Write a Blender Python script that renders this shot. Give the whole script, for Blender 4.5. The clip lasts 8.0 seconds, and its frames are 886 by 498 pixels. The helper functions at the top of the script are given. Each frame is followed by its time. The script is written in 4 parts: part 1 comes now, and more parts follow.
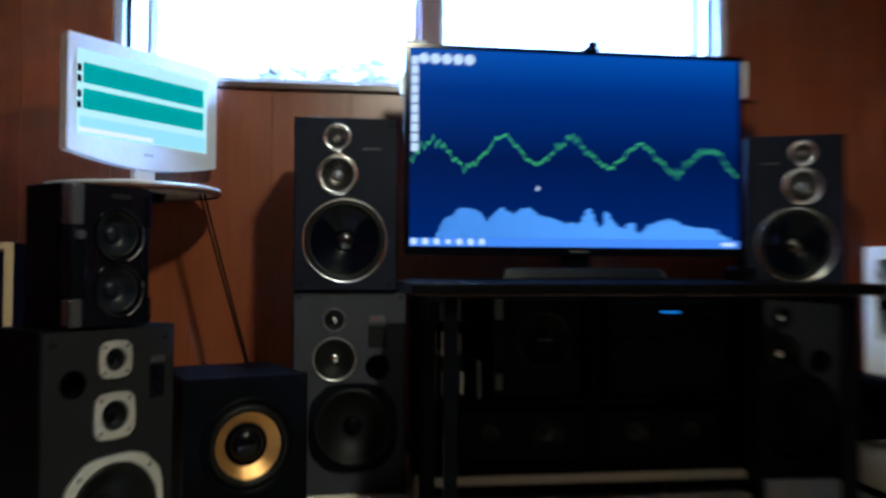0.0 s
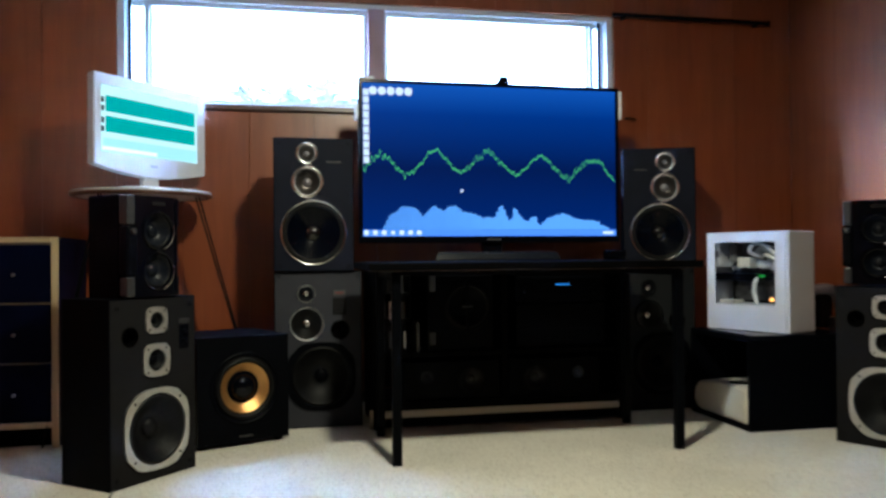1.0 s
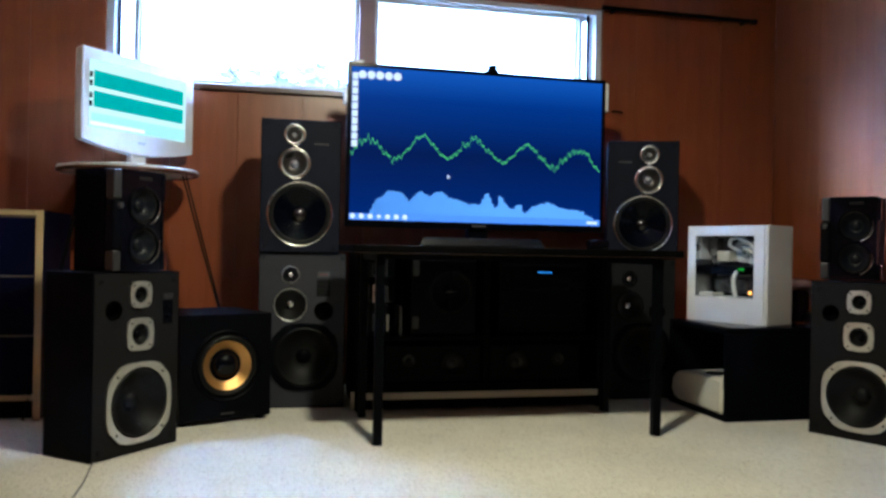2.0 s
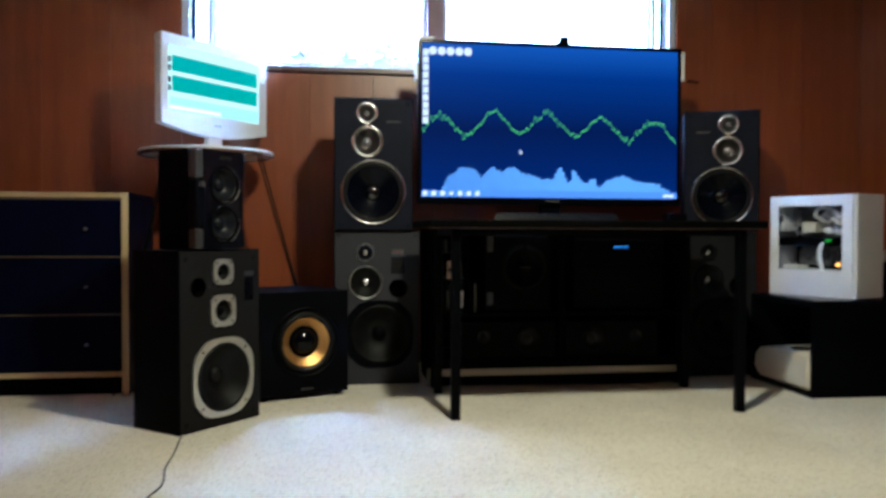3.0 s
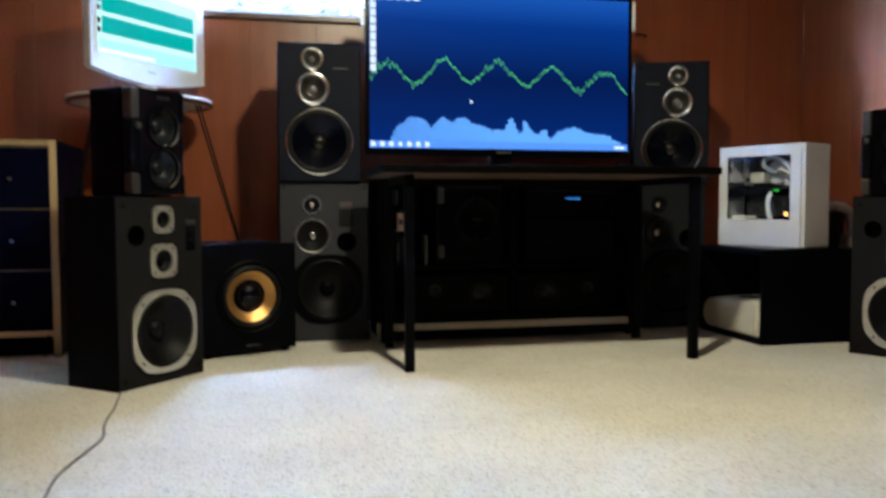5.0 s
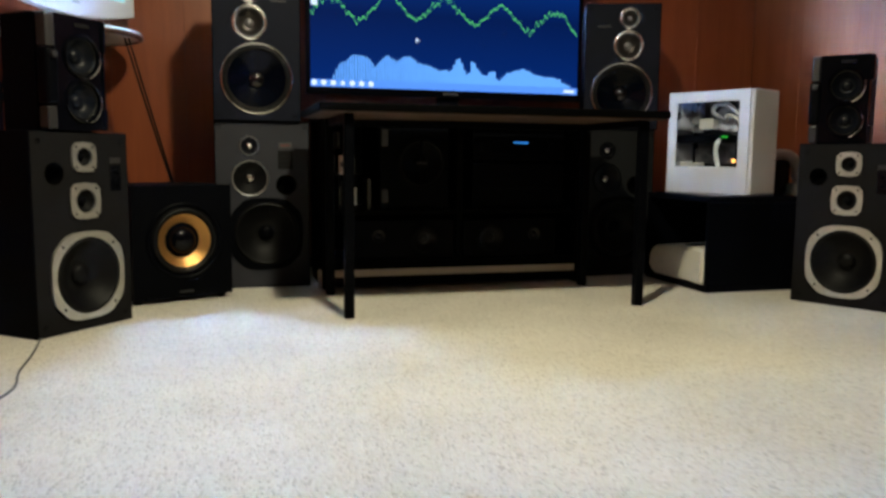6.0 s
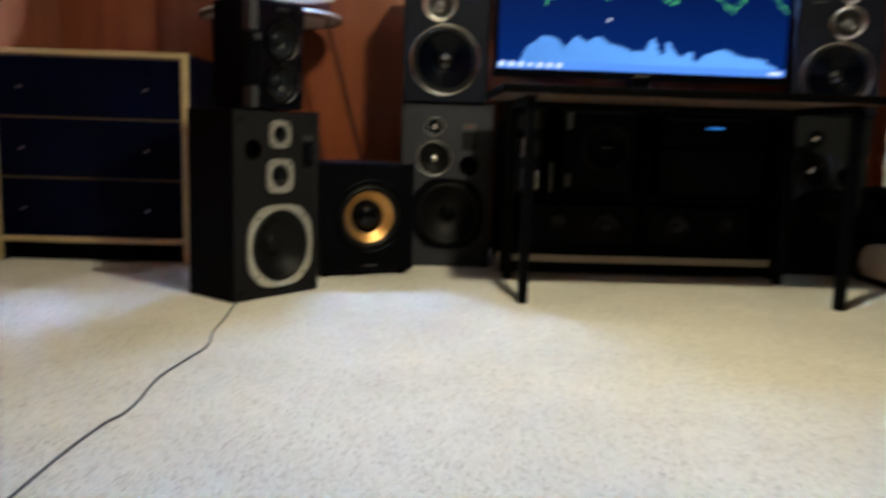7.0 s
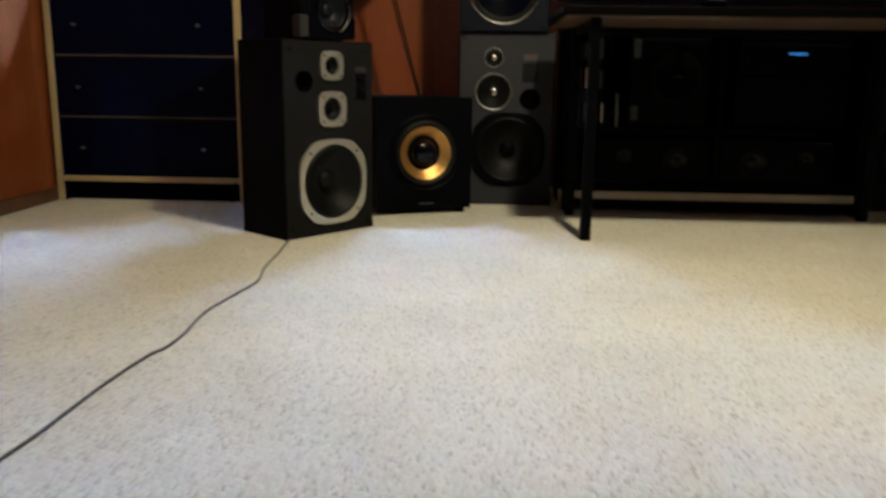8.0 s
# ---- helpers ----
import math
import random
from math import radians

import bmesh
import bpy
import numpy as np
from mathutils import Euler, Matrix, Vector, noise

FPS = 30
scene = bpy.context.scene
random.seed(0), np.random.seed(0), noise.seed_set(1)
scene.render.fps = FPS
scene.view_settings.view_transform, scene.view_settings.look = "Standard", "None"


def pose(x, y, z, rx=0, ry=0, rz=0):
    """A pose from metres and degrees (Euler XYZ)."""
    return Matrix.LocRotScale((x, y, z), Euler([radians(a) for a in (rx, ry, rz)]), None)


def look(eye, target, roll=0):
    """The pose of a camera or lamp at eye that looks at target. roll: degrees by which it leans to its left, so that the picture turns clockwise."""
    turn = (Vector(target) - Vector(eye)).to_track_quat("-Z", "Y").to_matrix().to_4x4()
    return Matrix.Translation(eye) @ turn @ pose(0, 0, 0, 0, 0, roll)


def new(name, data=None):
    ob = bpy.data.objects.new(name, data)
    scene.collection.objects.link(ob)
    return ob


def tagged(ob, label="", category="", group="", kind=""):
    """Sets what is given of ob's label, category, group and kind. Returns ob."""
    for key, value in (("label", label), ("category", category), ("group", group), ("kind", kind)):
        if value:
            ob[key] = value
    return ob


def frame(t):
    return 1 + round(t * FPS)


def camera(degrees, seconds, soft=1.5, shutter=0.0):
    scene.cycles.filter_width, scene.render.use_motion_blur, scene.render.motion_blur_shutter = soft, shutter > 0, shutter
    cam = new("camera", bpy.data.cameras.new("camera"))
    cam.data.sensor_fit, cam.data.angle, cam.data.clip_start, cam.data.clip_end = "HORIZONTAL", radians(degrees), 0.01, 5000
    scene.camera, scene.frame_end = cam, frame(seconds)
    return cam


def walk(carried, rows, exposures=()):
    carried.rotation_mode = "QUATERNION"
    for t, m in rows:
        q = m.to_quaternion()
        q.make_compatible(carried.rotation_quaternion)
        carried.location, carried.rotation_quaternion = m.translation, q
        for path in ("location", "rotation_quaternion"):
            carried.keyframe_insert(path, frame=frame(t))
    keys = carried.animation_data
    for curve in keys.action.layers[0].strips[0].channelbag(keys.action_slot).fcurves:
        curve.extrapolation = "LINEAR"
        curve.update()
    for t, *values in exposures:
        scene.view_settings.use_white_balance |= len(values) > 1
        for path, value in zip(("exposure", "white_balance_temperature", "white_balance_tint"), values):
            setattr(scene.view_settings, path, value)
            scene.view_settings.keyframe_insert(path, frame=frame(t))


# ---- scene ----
cam = camera(58.1, 8.0, soft=2.8, shutter=0.9)
PATH = [
    (0, (0.128, 0.818, 0.781), (0.384, 2.799, 0.829), 0.25),
    (0.2, (0.046, 0.569, 0.761), (0.388, 2.539, 0.814), -0.11),
    (0.5, (0.061, 0.231, 0.791), (0.413, 2.199, 0.802), -0.03),
    (1, (0.007, -0.026, 0.765), (0.402, 1.934, 0.783), -0.48),
    (1.2, (0.004, -0.054, 0.773), (0.410, 1.905, 0.777), -0.55),
    (2.3, (-0.005, -0.055, 0.719), (0.432, 1.896, 0.714), 1.46),
    (2.5, (-0.012, -0.051, 0.717), (0.413, 1.904, 0.700), 0.49),
    (3, (-0.036, -0.033, 0.698), (0.238, 1.948, 0.654), 0.20),
    (3.5, (-0.064, 0.002, 0.652), (0.207, 1.982, 0.582), -0.55),
    (4, (-0.079, 0.019, 0.626), (0.315, 1.979, 0.558), -0.29),
    (4.5, (-0.081, 0.026, 0.603), (0.323, 1.985, 0.544), -1.03),
    (5, (-0.075, 0.068, 0.596), (0.351, 2.019, 0.488), -0.09),
    (5.2, (-0.058, 0.082, 0.591), (0.429, 2.017, 0.451), -0.91),
    (6.3, (-0.002, 0.156, 0.563), (0.538, 2.065, 0.313), 0.81),
    (6.5, (0.007, 0.155, 0.563), (0.423, 2.095, 0.313), 0.45),
    (6.8, (0.019, 0.159, 0.566), (0.249, 2.130, 0.315), 1.51),
    (7, (0.033, 0.174, 0.571), (0.107, 2.152, 0.285), 1.84),
    (7.2, (0.052, 0.206, 0.580), (0.074, 2.179, 0.251), 2.48),
    (7.5, (0.044, 0.242, 0.545), (-0.055, 2.205, 0.176), 2.77),
    (8, (0.061, 0.269, 0.517), (-0.025, 2.223, 0.098), 0.84),
]
walk(cam, [(t, look(eye, target, roll)) for t, eye, target, roll in PATH],
     [(0, -0.14, 5500, 10), (0.5, -0.02, 5650, 10), (1, 0.12, 5750, 11), (3.5, 0.19, 5850, 11), (5, 0.20, 6150, 12), (6.5, 0.17, 6350, 12), (7.5, 0.17, 6500, 12), (8, 0.03, 6700, 12)])

# ---- light ----
world = bpy.data.worlds.new("sky")
scene.world = world
world.use_nodes = True
_wn = world.node_tree.nodes
_sky = _wn.new("ShaderNodeTexSky")
_sky.sky_type = "NISHITA"
_sky.sun_disc = False
_sky.sun_elevation = radians(38)
_sky.sun_rotation = radians(160)
world.node_tree.links.new(_sky.outputs[0], _wn["Background"].inputs[0])
_wn["Background"].inputs[1].default_value = 0.15
sun = new("sun", bpy.data.lights.new("sun", "SUN"))
sun.data.energy, sun.data.angle, sun.data.color = 5.0, radians(0.5), (1.0, 0.95, 0.88)
sun.matrix_basis = look((0, 0, 0), (0.25, 0.74, -0.62))

# bulb of the ceiling lamp, in a shade that throws its light down and ahead
bulb = new("lamp_light", bpy.data.lights.new("lamp_light", "SPOT"))
bulb.data.energy, bulb.data.color, bulb.data.shadow_soft_size = 147.0, (1.0, 0.92, 0.62), 0.07
bulb.data.spot_size, bulb.data.spot_blend = radians(165), 1.0
bulb.matrix_basis = look((0.54, 1.88, 2.14), (0.56, 2.83, 0))


# ---- materials ----
def material(name, color, rough=0.5, metal=0.0, vary=0.15, scale=6.0, grain=0.0, grain_scale=300.0, coat=0.0, spec=0.5):
    """A painted, moulded or coated surface with soft stains and fine grain."""
    m = bpy.data.materials.new(name)
    m.use_nodes = True
    n, l = m.node_tree.nodes, m.node_tree.links
    b = n["Principled BSDF"]
    co = n.new("ShaderNodeTexCoord")
    big = n.new("ShaderNodeTexNoise")
    big.inputs["Scale"].default_value = scale
    big.inputs["Detail"].default_value = 5
    l.new(co.outputs["Object"], big.inputs["Vector"])
    ramp = n.new("ShaderNodeMapRange")
    ramp.inputs["From Min"].default_value, ramp.inputs["From Max"].default_value = 0.3, 0.7
    ramp.inputs["To Min"].default_value, ramp.inputs["To Max"].default_value = 1 - vary, 1 + vary
    l.new(big.outputs["Fac"], ramp.inputs["Value"])
    mul = n.new("ShaderNodeVectorMath")
    mul.operation = "SCALE"
    mul.inputs[0].default_value = color
    l.new(ramp.outputs["Result"], mul.inputs["Scale"])
    l.new(mul.outputs[0], b.inputs["Base Color"])
    b.inputs["Metallic"].default_value = metal
    b.inputs["Coat Weight"].default_value = coat
    b.inputs["Specular IOR Level"].default_value = spec
    rr = n.new("ShaderNodeMapRange")
    rr.inputs["To Min"].default_value, rr.inputs["To Max"].default_value = max(0.02, rough - 0.08), min(1, rough + 0.08)
    l.new(big.outputs["Fac"], rr.inputs["Value"])
    l.new(rr.outputs["Result"], b.inputs["Roughness"])
    if grain:
        fine = n.new("ShaderNodeTexNoise")
        fine.inputs["Scale"].default_value = grain_scale
        fine.inputs["Detail"].default_value = 3
        l.new(co.outputs["Object"], fine.inputs["Vector"])
        bump = n.new("ShaderNodeBump")
        bump.inputs["Strength"].default_value = grain
        bump.inputs["Distance"].default_value = 0.002
        l.new(fine.outputs["Fac"], bump.inputs["Height"])
        l.new(bump.outputs[0], b.inputs["Normal"])
    return m


def wood(name, dark, light, rough=0.35, along="Z", stretch=14.0, coat=0.25, each=0.12, spec=0.5):
    """Varnished wood: long figure, fine pores, and pieces that differ from one another."""
    m = bpy.data.materials.new(name)
    m.use_nodes = True
    n, l = m.node_tree.nodes, m.node_tree.links
    b = n["Principled BSDF"]
    co = n.new("ShaderNodeTexCoord")
    info = n.new("ShaderNodeObjectInfo")
    shift = n.new("ShaderNodeVectorMath")
    shift.operation = "ADD"
    spread = n.new("ShaderNodeVectorMath")
    spread.operation = "SCALE"
    spread.inputs[0].default_value = (7.3, 5.1, 9.7)
    l.new(info.outputs["Random"], spread.inputs["Scale"])
    l.new(co.outputs["Object"], shift.inputs[0])
    l.new(spread.outputs[0], shift.inputs[1])
    mp = n.new("ShaderNodeMapping")
    s = {"X": (1, stretch, stretch), "Y": (stretch, 1, stretch), "Z": (stretch, stretch, 1)}[along]
    mp.inputs["Scale"].default_value = s
    l.new(shift.outputs[0], mp.inputs["Vector"])
    figure = n.new("ShaderNodeTexNoise")
    figure.inputs["Scale"].default_value, figure.inputs["Detail"].default_value = 1.1, 8
    figure.inputs["Distortion"].default_value = 0.7
    l.new(mp.outputs[0], figure.inputs["Vector"])
    pores = n.new("ShaderNodeTexNoise")
    pores.inputs["Scale"].default_value, pores.inputs["Detail"].default_value = 9, 4
    l.new(mp.outputs[0], pores.inputs["Vector"])
    both = n.new("ShaderNodeMath")
    both.operation = "MULTIPLY_ADD"
    both.inputs[1].default_value = 0.35
    l.new(pores.outputs["Fac"], both.inputs[0])
    l.new(figure.outputs["Fac"], both.inputs[2])
    one = n.new("ShaderNodeMath")
    one.operation = "MULTIPLY_ADD"
    one.inputs[1].default_value = each
    l.new(info.outputs["Random"], one.inputs[0])
    l.new(both.outputs[0], one.inputs[2])
    ramp = n.new("ShaderNodeValToRGB")
    ramp.color_ramp.elements[0].position, ramp.color_ramp.elements[0].color = 0.42, (*dark, 1)
    ramp.color_ramp.elements[1].position, ramp.color_ramp.elements[1].color = 0.98, (*light, 1)
    l.new(one.outputs[0], ramp.inputs["Fac"])
    l.new(ramp.outputs[0], b.inputs["Base Color"])
    b.inputs["Roughness"].default_value = rough
    b.inputs["Coat Weight"].default_value = coat
    b.inputs["Coat Roughness"].default_value = 0.25
    b.inputs["Specular IOR Level"].default_value = spec
    bump = n.new("ShaderNodeBump")
    bump.inputs["Strength"].default_value, bump.inputs["Distance"].default_value = 0.15, 0.001
    l.new(pores.outputs["Fac"], bump.inputs["Height"])
    l.new(bump.outputs[0], b.inputs["Normal"])
    return m


def glow(name, color, strength=1.0):
    m = bpy.data.materials.new(name)
    m.use_nodes = True
    b = m.node_tree.nodes["Principled BSDF"]
    b.inputs["Base Color"].default_value = (0.001, 0.001, 0.001, 1)
    b.inputs["Roughness"].default_value = 0.45
    b.inputs["Specular IOR Level"].default_value = 0.01
    b.inputs["Emission Color"].default_value = (*color, 1)
    b.inputs["Emission Strength"].default_value = strength
    return m


def glass(name, tint=(1, 1, 1), rough=0.0, ior=1.1):
    m = bpy.data.materials.new(name)
    m.use_nodes = True
    b = m.node_tree.nodes["Principled BSDF"]
    b.inputs["Base Color"].default_value = (*tint, 1)
    b.inputs["Transmission Weight"].default_value = 1
    b.inputs["Roughness"].default_value = rough
    b.inputs["IOR"].default_value = ior
    return m


def carpet_material():
    m = bpy.data.materials.new("berber carpet")
    m.use_nodes = True
    n, l = m.node_tree.nodes, m.node_tree.links
    b = n["Principled BSDF"]
    co = n.new("ShaderNodeTexCoord")
    mp = n.new("ShaderNodeMapping")
    mp.inputs["Scale"].default_value = (270, 75, 1)
    mp.inputs["Rotation"].default_value = (0, 0, radians(6))
    l.new(co.outputs["Object"], mp.inputs["Vector"])
    loops = n.new("ShaderNodeTexVoronoi")
    loops.inputs["Randomness"].default_value = 0.55
    loops.inputs["Scale"].default_value = 1.0
    l.new(mp.outputs[0], loops.inputs["Vector"])
    # each loop has its own shade, a few are brown flecks
    shade = n.new("ShaderNodeSeparateColor")
    l.new(loops.outputs["Color"], shade.inputs[0])
    ramp = n.new("ShaderNodeValToRGB")
    e = ramp.color_ramp.elements
    e[0].position, e[0].color = 0.0, (0.50, 0.46, 0.38, 1)
    e[1].position, e[1].color = 1.0, (0.76, 0.73, 0.64, 1)
    k = e.new(0.12)
    k.color = (0.63, 0.59, 0.50, 1)
    k = e.new(0.35)
    k.color = (0.68, 0.64, 0.55, 1)
    l.new(shade.outputs[0], ramp.inputs["Fac"])
    stain = n.new("ShaderNodeTexNoise")
    stain.inputs["Scale"].default_value, stain.inputs["Detail"].default_value = 2.2, 6
    l.new(co.outputs["Object"], stain.inputs["Vector"])
    worn = n.new("ShaderNodeMapRange")
    worn.inputs["From Min"].default_value, worn.inputs["From Max"].default_value = 0.3, 0.7
    worn.inputs["To Min"].default_value, worn.inputs["To Max"].default_value = 0.88, 1.06
    l.new(stain.outputs["Fac"], worn.inputs["Value"])
    mul = n.new("ShaderNodeVectorMath")
    mul.operation = "SCALE"
    l.new(ramp.outputs[0], mul.inputs[0])
    l.new(worn.outputs[0], mul.inputs["Scale"])
    l.new(mul.outputs[0], b.inputs["Base Color"])
    b.inputs["Roughness"].default_value = 0.95
    b.inputs["Sheen Weight"].default_value = 0.15
    bump = n.new("ShaderNodeBump")
    bump.invert = True
    bump.inputs["Strength"].default_value, bump.inputs["Distance"].default_value = 0.7, 0.004
    l.new(loops.outputs["Distance"], bump.inputs["Height"])
    l.new(bump.outputs[0], b.inputs["Normal"])
    return m


CARPET = carpet_material()
PANEL = wood("red-brown wood panelling", (0.195, 0.043, 0.012), (0.29, 0.074, 0.0215), 0.36, coat=0.15)
TRIM = wood("dark stained trim", (0.05, 0.02, 0.01), (0.13, 0.05, 0.025), 0.4, "X")
BIRCH = wood("birch edging", (0.38, 0.28, 0.15), (0.64, 0.50, 0.30), 0.45, "Z", coat=0.1)
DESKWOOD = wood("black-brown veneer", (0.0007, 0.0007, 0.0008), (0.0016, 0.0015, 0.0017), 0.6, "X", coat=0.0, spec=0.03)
SHELFWOOD = wood("pale shelf edge", (0.40, 0.34, 0.27), (0.55, 0.48, 0.38), 0.5, "X")
PLASTER = material("plaster", (0.30, 0.26, 0.21), 0.9, vary=0.05, grain=0.3, grain_scale=90)
BLACK = material("black vinyl", (0.0011, 0.0015, 0.0028), 0.6, vary=0.25, grain=0.25, spec=0.03)
SATIN = material("satin black plastic", (0.0011, 0.0014, 0.0026), 0.5, vary=0.2, spec=0.045)
GLOSS = material("gloss black plastic", (0.0016, 0.002, 0.004), 0.16, vary=0.1, coat=0.03, spec=0.18)
STEEL = material("black powder coat", (0.0012, 0.0015, 0.0026), 0.45, vary=0.2, grain=0.2, grain_scale=500, spec=0.045)
CHARCOAL = material("charcoal baffle", (0.0072, 0.0068, 0.0078), 0.7, vary=0.12, grain=0.5, grain_scale=400, spec=0.12)
GREY = material("grey baffle", (0.034, 0.035, 0.044), 0.7, vary=0.1, grain=0.4, grain_scale=400, spec=0.12)
# the grey front with the desk's shade put into its colour; also dark print
SHADEDGREY = material("shade-darkened grey", (0.012, 0.013, 0.015), 0.7, vary=0.1, grain=0.4, grain_scale=400, spec=0.12)
INKBLUE = material("blue-black vinyl", (0.0056, 0.0070, 0.0150), 0.6, vary=0.2, grain=0.25, spec=0.1)
CAPGLOSS = material("gloss dust cap", (0.004, 0.004, 0.005), 0.18, vary=0.1, spec=0.6)
PAPER = material("paper cone", (0.0035, 0.0035, 0.004), 0.5, vary=0.3, grain=0.3, grain_scale=200, spec=0.14)
RUBBER = material("rubber surround", (0.0025, 0.0025, 0.003), 0.5, vary=0.2, spec=0.2)
VOID = material("dark opening", (0.001, 0.001, 0.001), 0.9, vary=0.2, spec=0.02)
ALU = material("brushed aluminium", (0.62, 0.62, 0.60), 0.38, 0.85, vary=0.12, scale=18, grain=0.15)
CHROME = material("chrome", (0.78, 0.765, 0.76), 0.2, 1.0, vary=0.06)
GOLD = material("woven gold cone", (0.68, 0.36, 0.12), 0.30, 0.8, vary=0.12, grain=0.35, grain_scale=600)
SILVER = material("silver plastic", (0.04, 0.04, 0.045), 0.35, 0.3, vary=0.1)
DULLCONE = material("dull grey cone", (0.006, 0.0068, 0.009), 0.4, vary=0.3, spec=0.3)
SHINYCONE = material("shiny black cone", (0.001, 0.0018, 0.005), 0.2, vary=0.2, spec=0.13)
GREYCONE = material("blue-grey cone", (0.004, 0.0055, 0.010), 0.4, vary=0.25, spec=0.18)
DIMMETAL = material("dull steel", (0.22, 0.22, 0.24), 0.35, 0.8, vary=0.1)
BOWL = material("smoked metal bowl", (0.055, 0.05, 0.048), 0.28, 0.8, vary=0.1)
NAVY = material("dark navy laminate", (0.0006, 0.0019, 0.0130), 0.6, vary=0.2, grain=0.1, spec=0.04)
WHITE = material("white enamel", (0.60, 0.60, 0.61), 0.4, vary=0.04, scale=4)
WHITEPL = material("white plastic", (0.74, 0.75, 0.77), 0.35, vary=0.05)
IVORY = material("off-white plastic", (0.62, 0.59, 0.52), 0.4, vary=0.08)
FRAMEPAINT = material("white painted aluminium", (0.70, 0.72, 0.75), 0.45, vary=0.08)
POST = material("mauve-brown painted post", (0.34, 0.23, 0.25), 0.6, vary=0.15)
CABLE = material("grey cable sheath", (0.05, 0.05, 0.058), 0.5, vary=0.1)
DARKGREY = material("dark grey paint", (0.0035, 0.004, 0.0065), 0.5, vary=0.15, spec=0.1)
LIP = material("dull drawer edge", (0.10, 0.075, 0.05), 0.5, vary=0.1)
PRINT = material("pale print", (0.45, 0.45, 0.46), 0.5, vary=0.05)
DIMPRINT = material("dim grey print", (0.05, 0.05, 0.055), 0.5, vary=0.05)
REDPRINT = material("dull red print", (0.16, 0.03, 0.03), 0.5, vary=0.1)
GREYCASE = material("grey card", (0.035, 0.036, 0.042), 0.6, vary=0.25)
# green leaves paled in the colour, for the glare of the bright window
LEAF = material("leaf paled for glare", (0.55, 0.62, 0.62), 0.5, vary=0.4)
BARK = material("bark", (0.12, 0.09, 0.06), 0.8, vary=0.3)
SOIL = material("lawn and soil", (0.07, 0.09, 0.04), 0.95, vary=0.4, grain=0.6, grain_scale=60)
PANE = glass("window glass")
CASEPANE = glass("smoked acrylic", (0.66, 0.69, 0.74), ior=1.4)


# ---- mesh helpers ----
def mesh_of(name, bm, mat, smooth=False):
    me = bpy.data.meshes.new(name)
    bmesh.ops.recalc_face_normals(bm, faces=bm.faces)
    bm.to_mesh(me)
    bm.free()
    me.materials.append(mat)
    if smooth:
        me.shade_smooth()
        me.set_sharp_from_angle(angle=radians(40))
    return me


def part(name, bm, mat, parent=None, label="", smooth=False):
    ob = new(name, mesh_of(name, bm, mat, smooth))
    if parent:
        ob.parent = parent
    return tagged(ob, label)


def thing(name, m, label, category, group="", kind=""):
    ob = new(name)
    ob.empty_display_size = 0.05
    ob.matrix_basis = m
    return tagged(ob, label, category, group, kind)


def box(x0, y0, z0, x1, y1, z1, bevel=0.0, bm=None, seg=2):
    own = bm is None
    b = bmesh.new()
    bmesh.ops.create_cube(b, size=1)
    for v in b.verts:
        v.co = Vector(((x0 + x1) / 2 + v.co.x * (x1 - x0), (y0 + y1) / 2 + v.co.y * (y1 - y0), (z0 + z1) / 2 + v.co.z * (z1 - z0)))
    if bevel:
        bmesh.ops.bevel(b, geom=list(b.edges), offset=bevel, segments=seg, affect="EDGES", profile=0.5)
    if own:
        return b
    return join(bm, b)


def join(bm, other, m=None):
    """Adds the other bmesh to bm."""
    me = bpy.data.meshes.new("joined")
    other.to_mesh(me)
    other.free()
    if m:
        me.transform(m)
    bm.from_mesh(me)
    bpy.data.meshes.remove(me)
    return bm


def lathe(profile, n=40, x=0.0, z=0.0, y=0.0, bm=None):
    """Turns (radius, outward) round the axis that points out of the front (-y)."""
    bm = bm or bmesh.new()
    rings = []
    for r, d in profile:
        if r < 1e-6:
            rings.append([bm.verts.new((x, y - d, z))])
        else:
            rings.append([bm.verts.new((x + r * math.cos(2 * math.pi * i / n), y - d, z + r * math.sin(2 * math.pi * i / n))) for i in range(n)])
    for a, b in zip(rings, rings[1:]):
        for i in range(n):
            j = (i + 1) % n
            ca = [a[i], a[j]] if len(a) > 1 else [a[0]]
            cb = [b[j], b[i]] if len(b) > 1 else [b[0]]
            if len(ca + cb) > 2:
                bm.faces.new(ca + cb)
    return bm


def turned(profile, n=32, x=0.0, y=0.0, bm=None):
    """Turns (radius, height) round an upright axis."""
    b = lathe(profile, n)
    m = Matrix.Translation((x, y, 0)) @ Matrix.Rotation(radians(-90), 4, "X")
    bm = bm or bmesh.new()
    return join(bm, b, m)


def arc(r, d, w, h, n=6):
    """A half-round roll between the radii r and r + w that stands h out at its top."""
    return [(r + w * i / n, d + h * math.sin(math.pi * i / n)) for i in range(n + 1)]


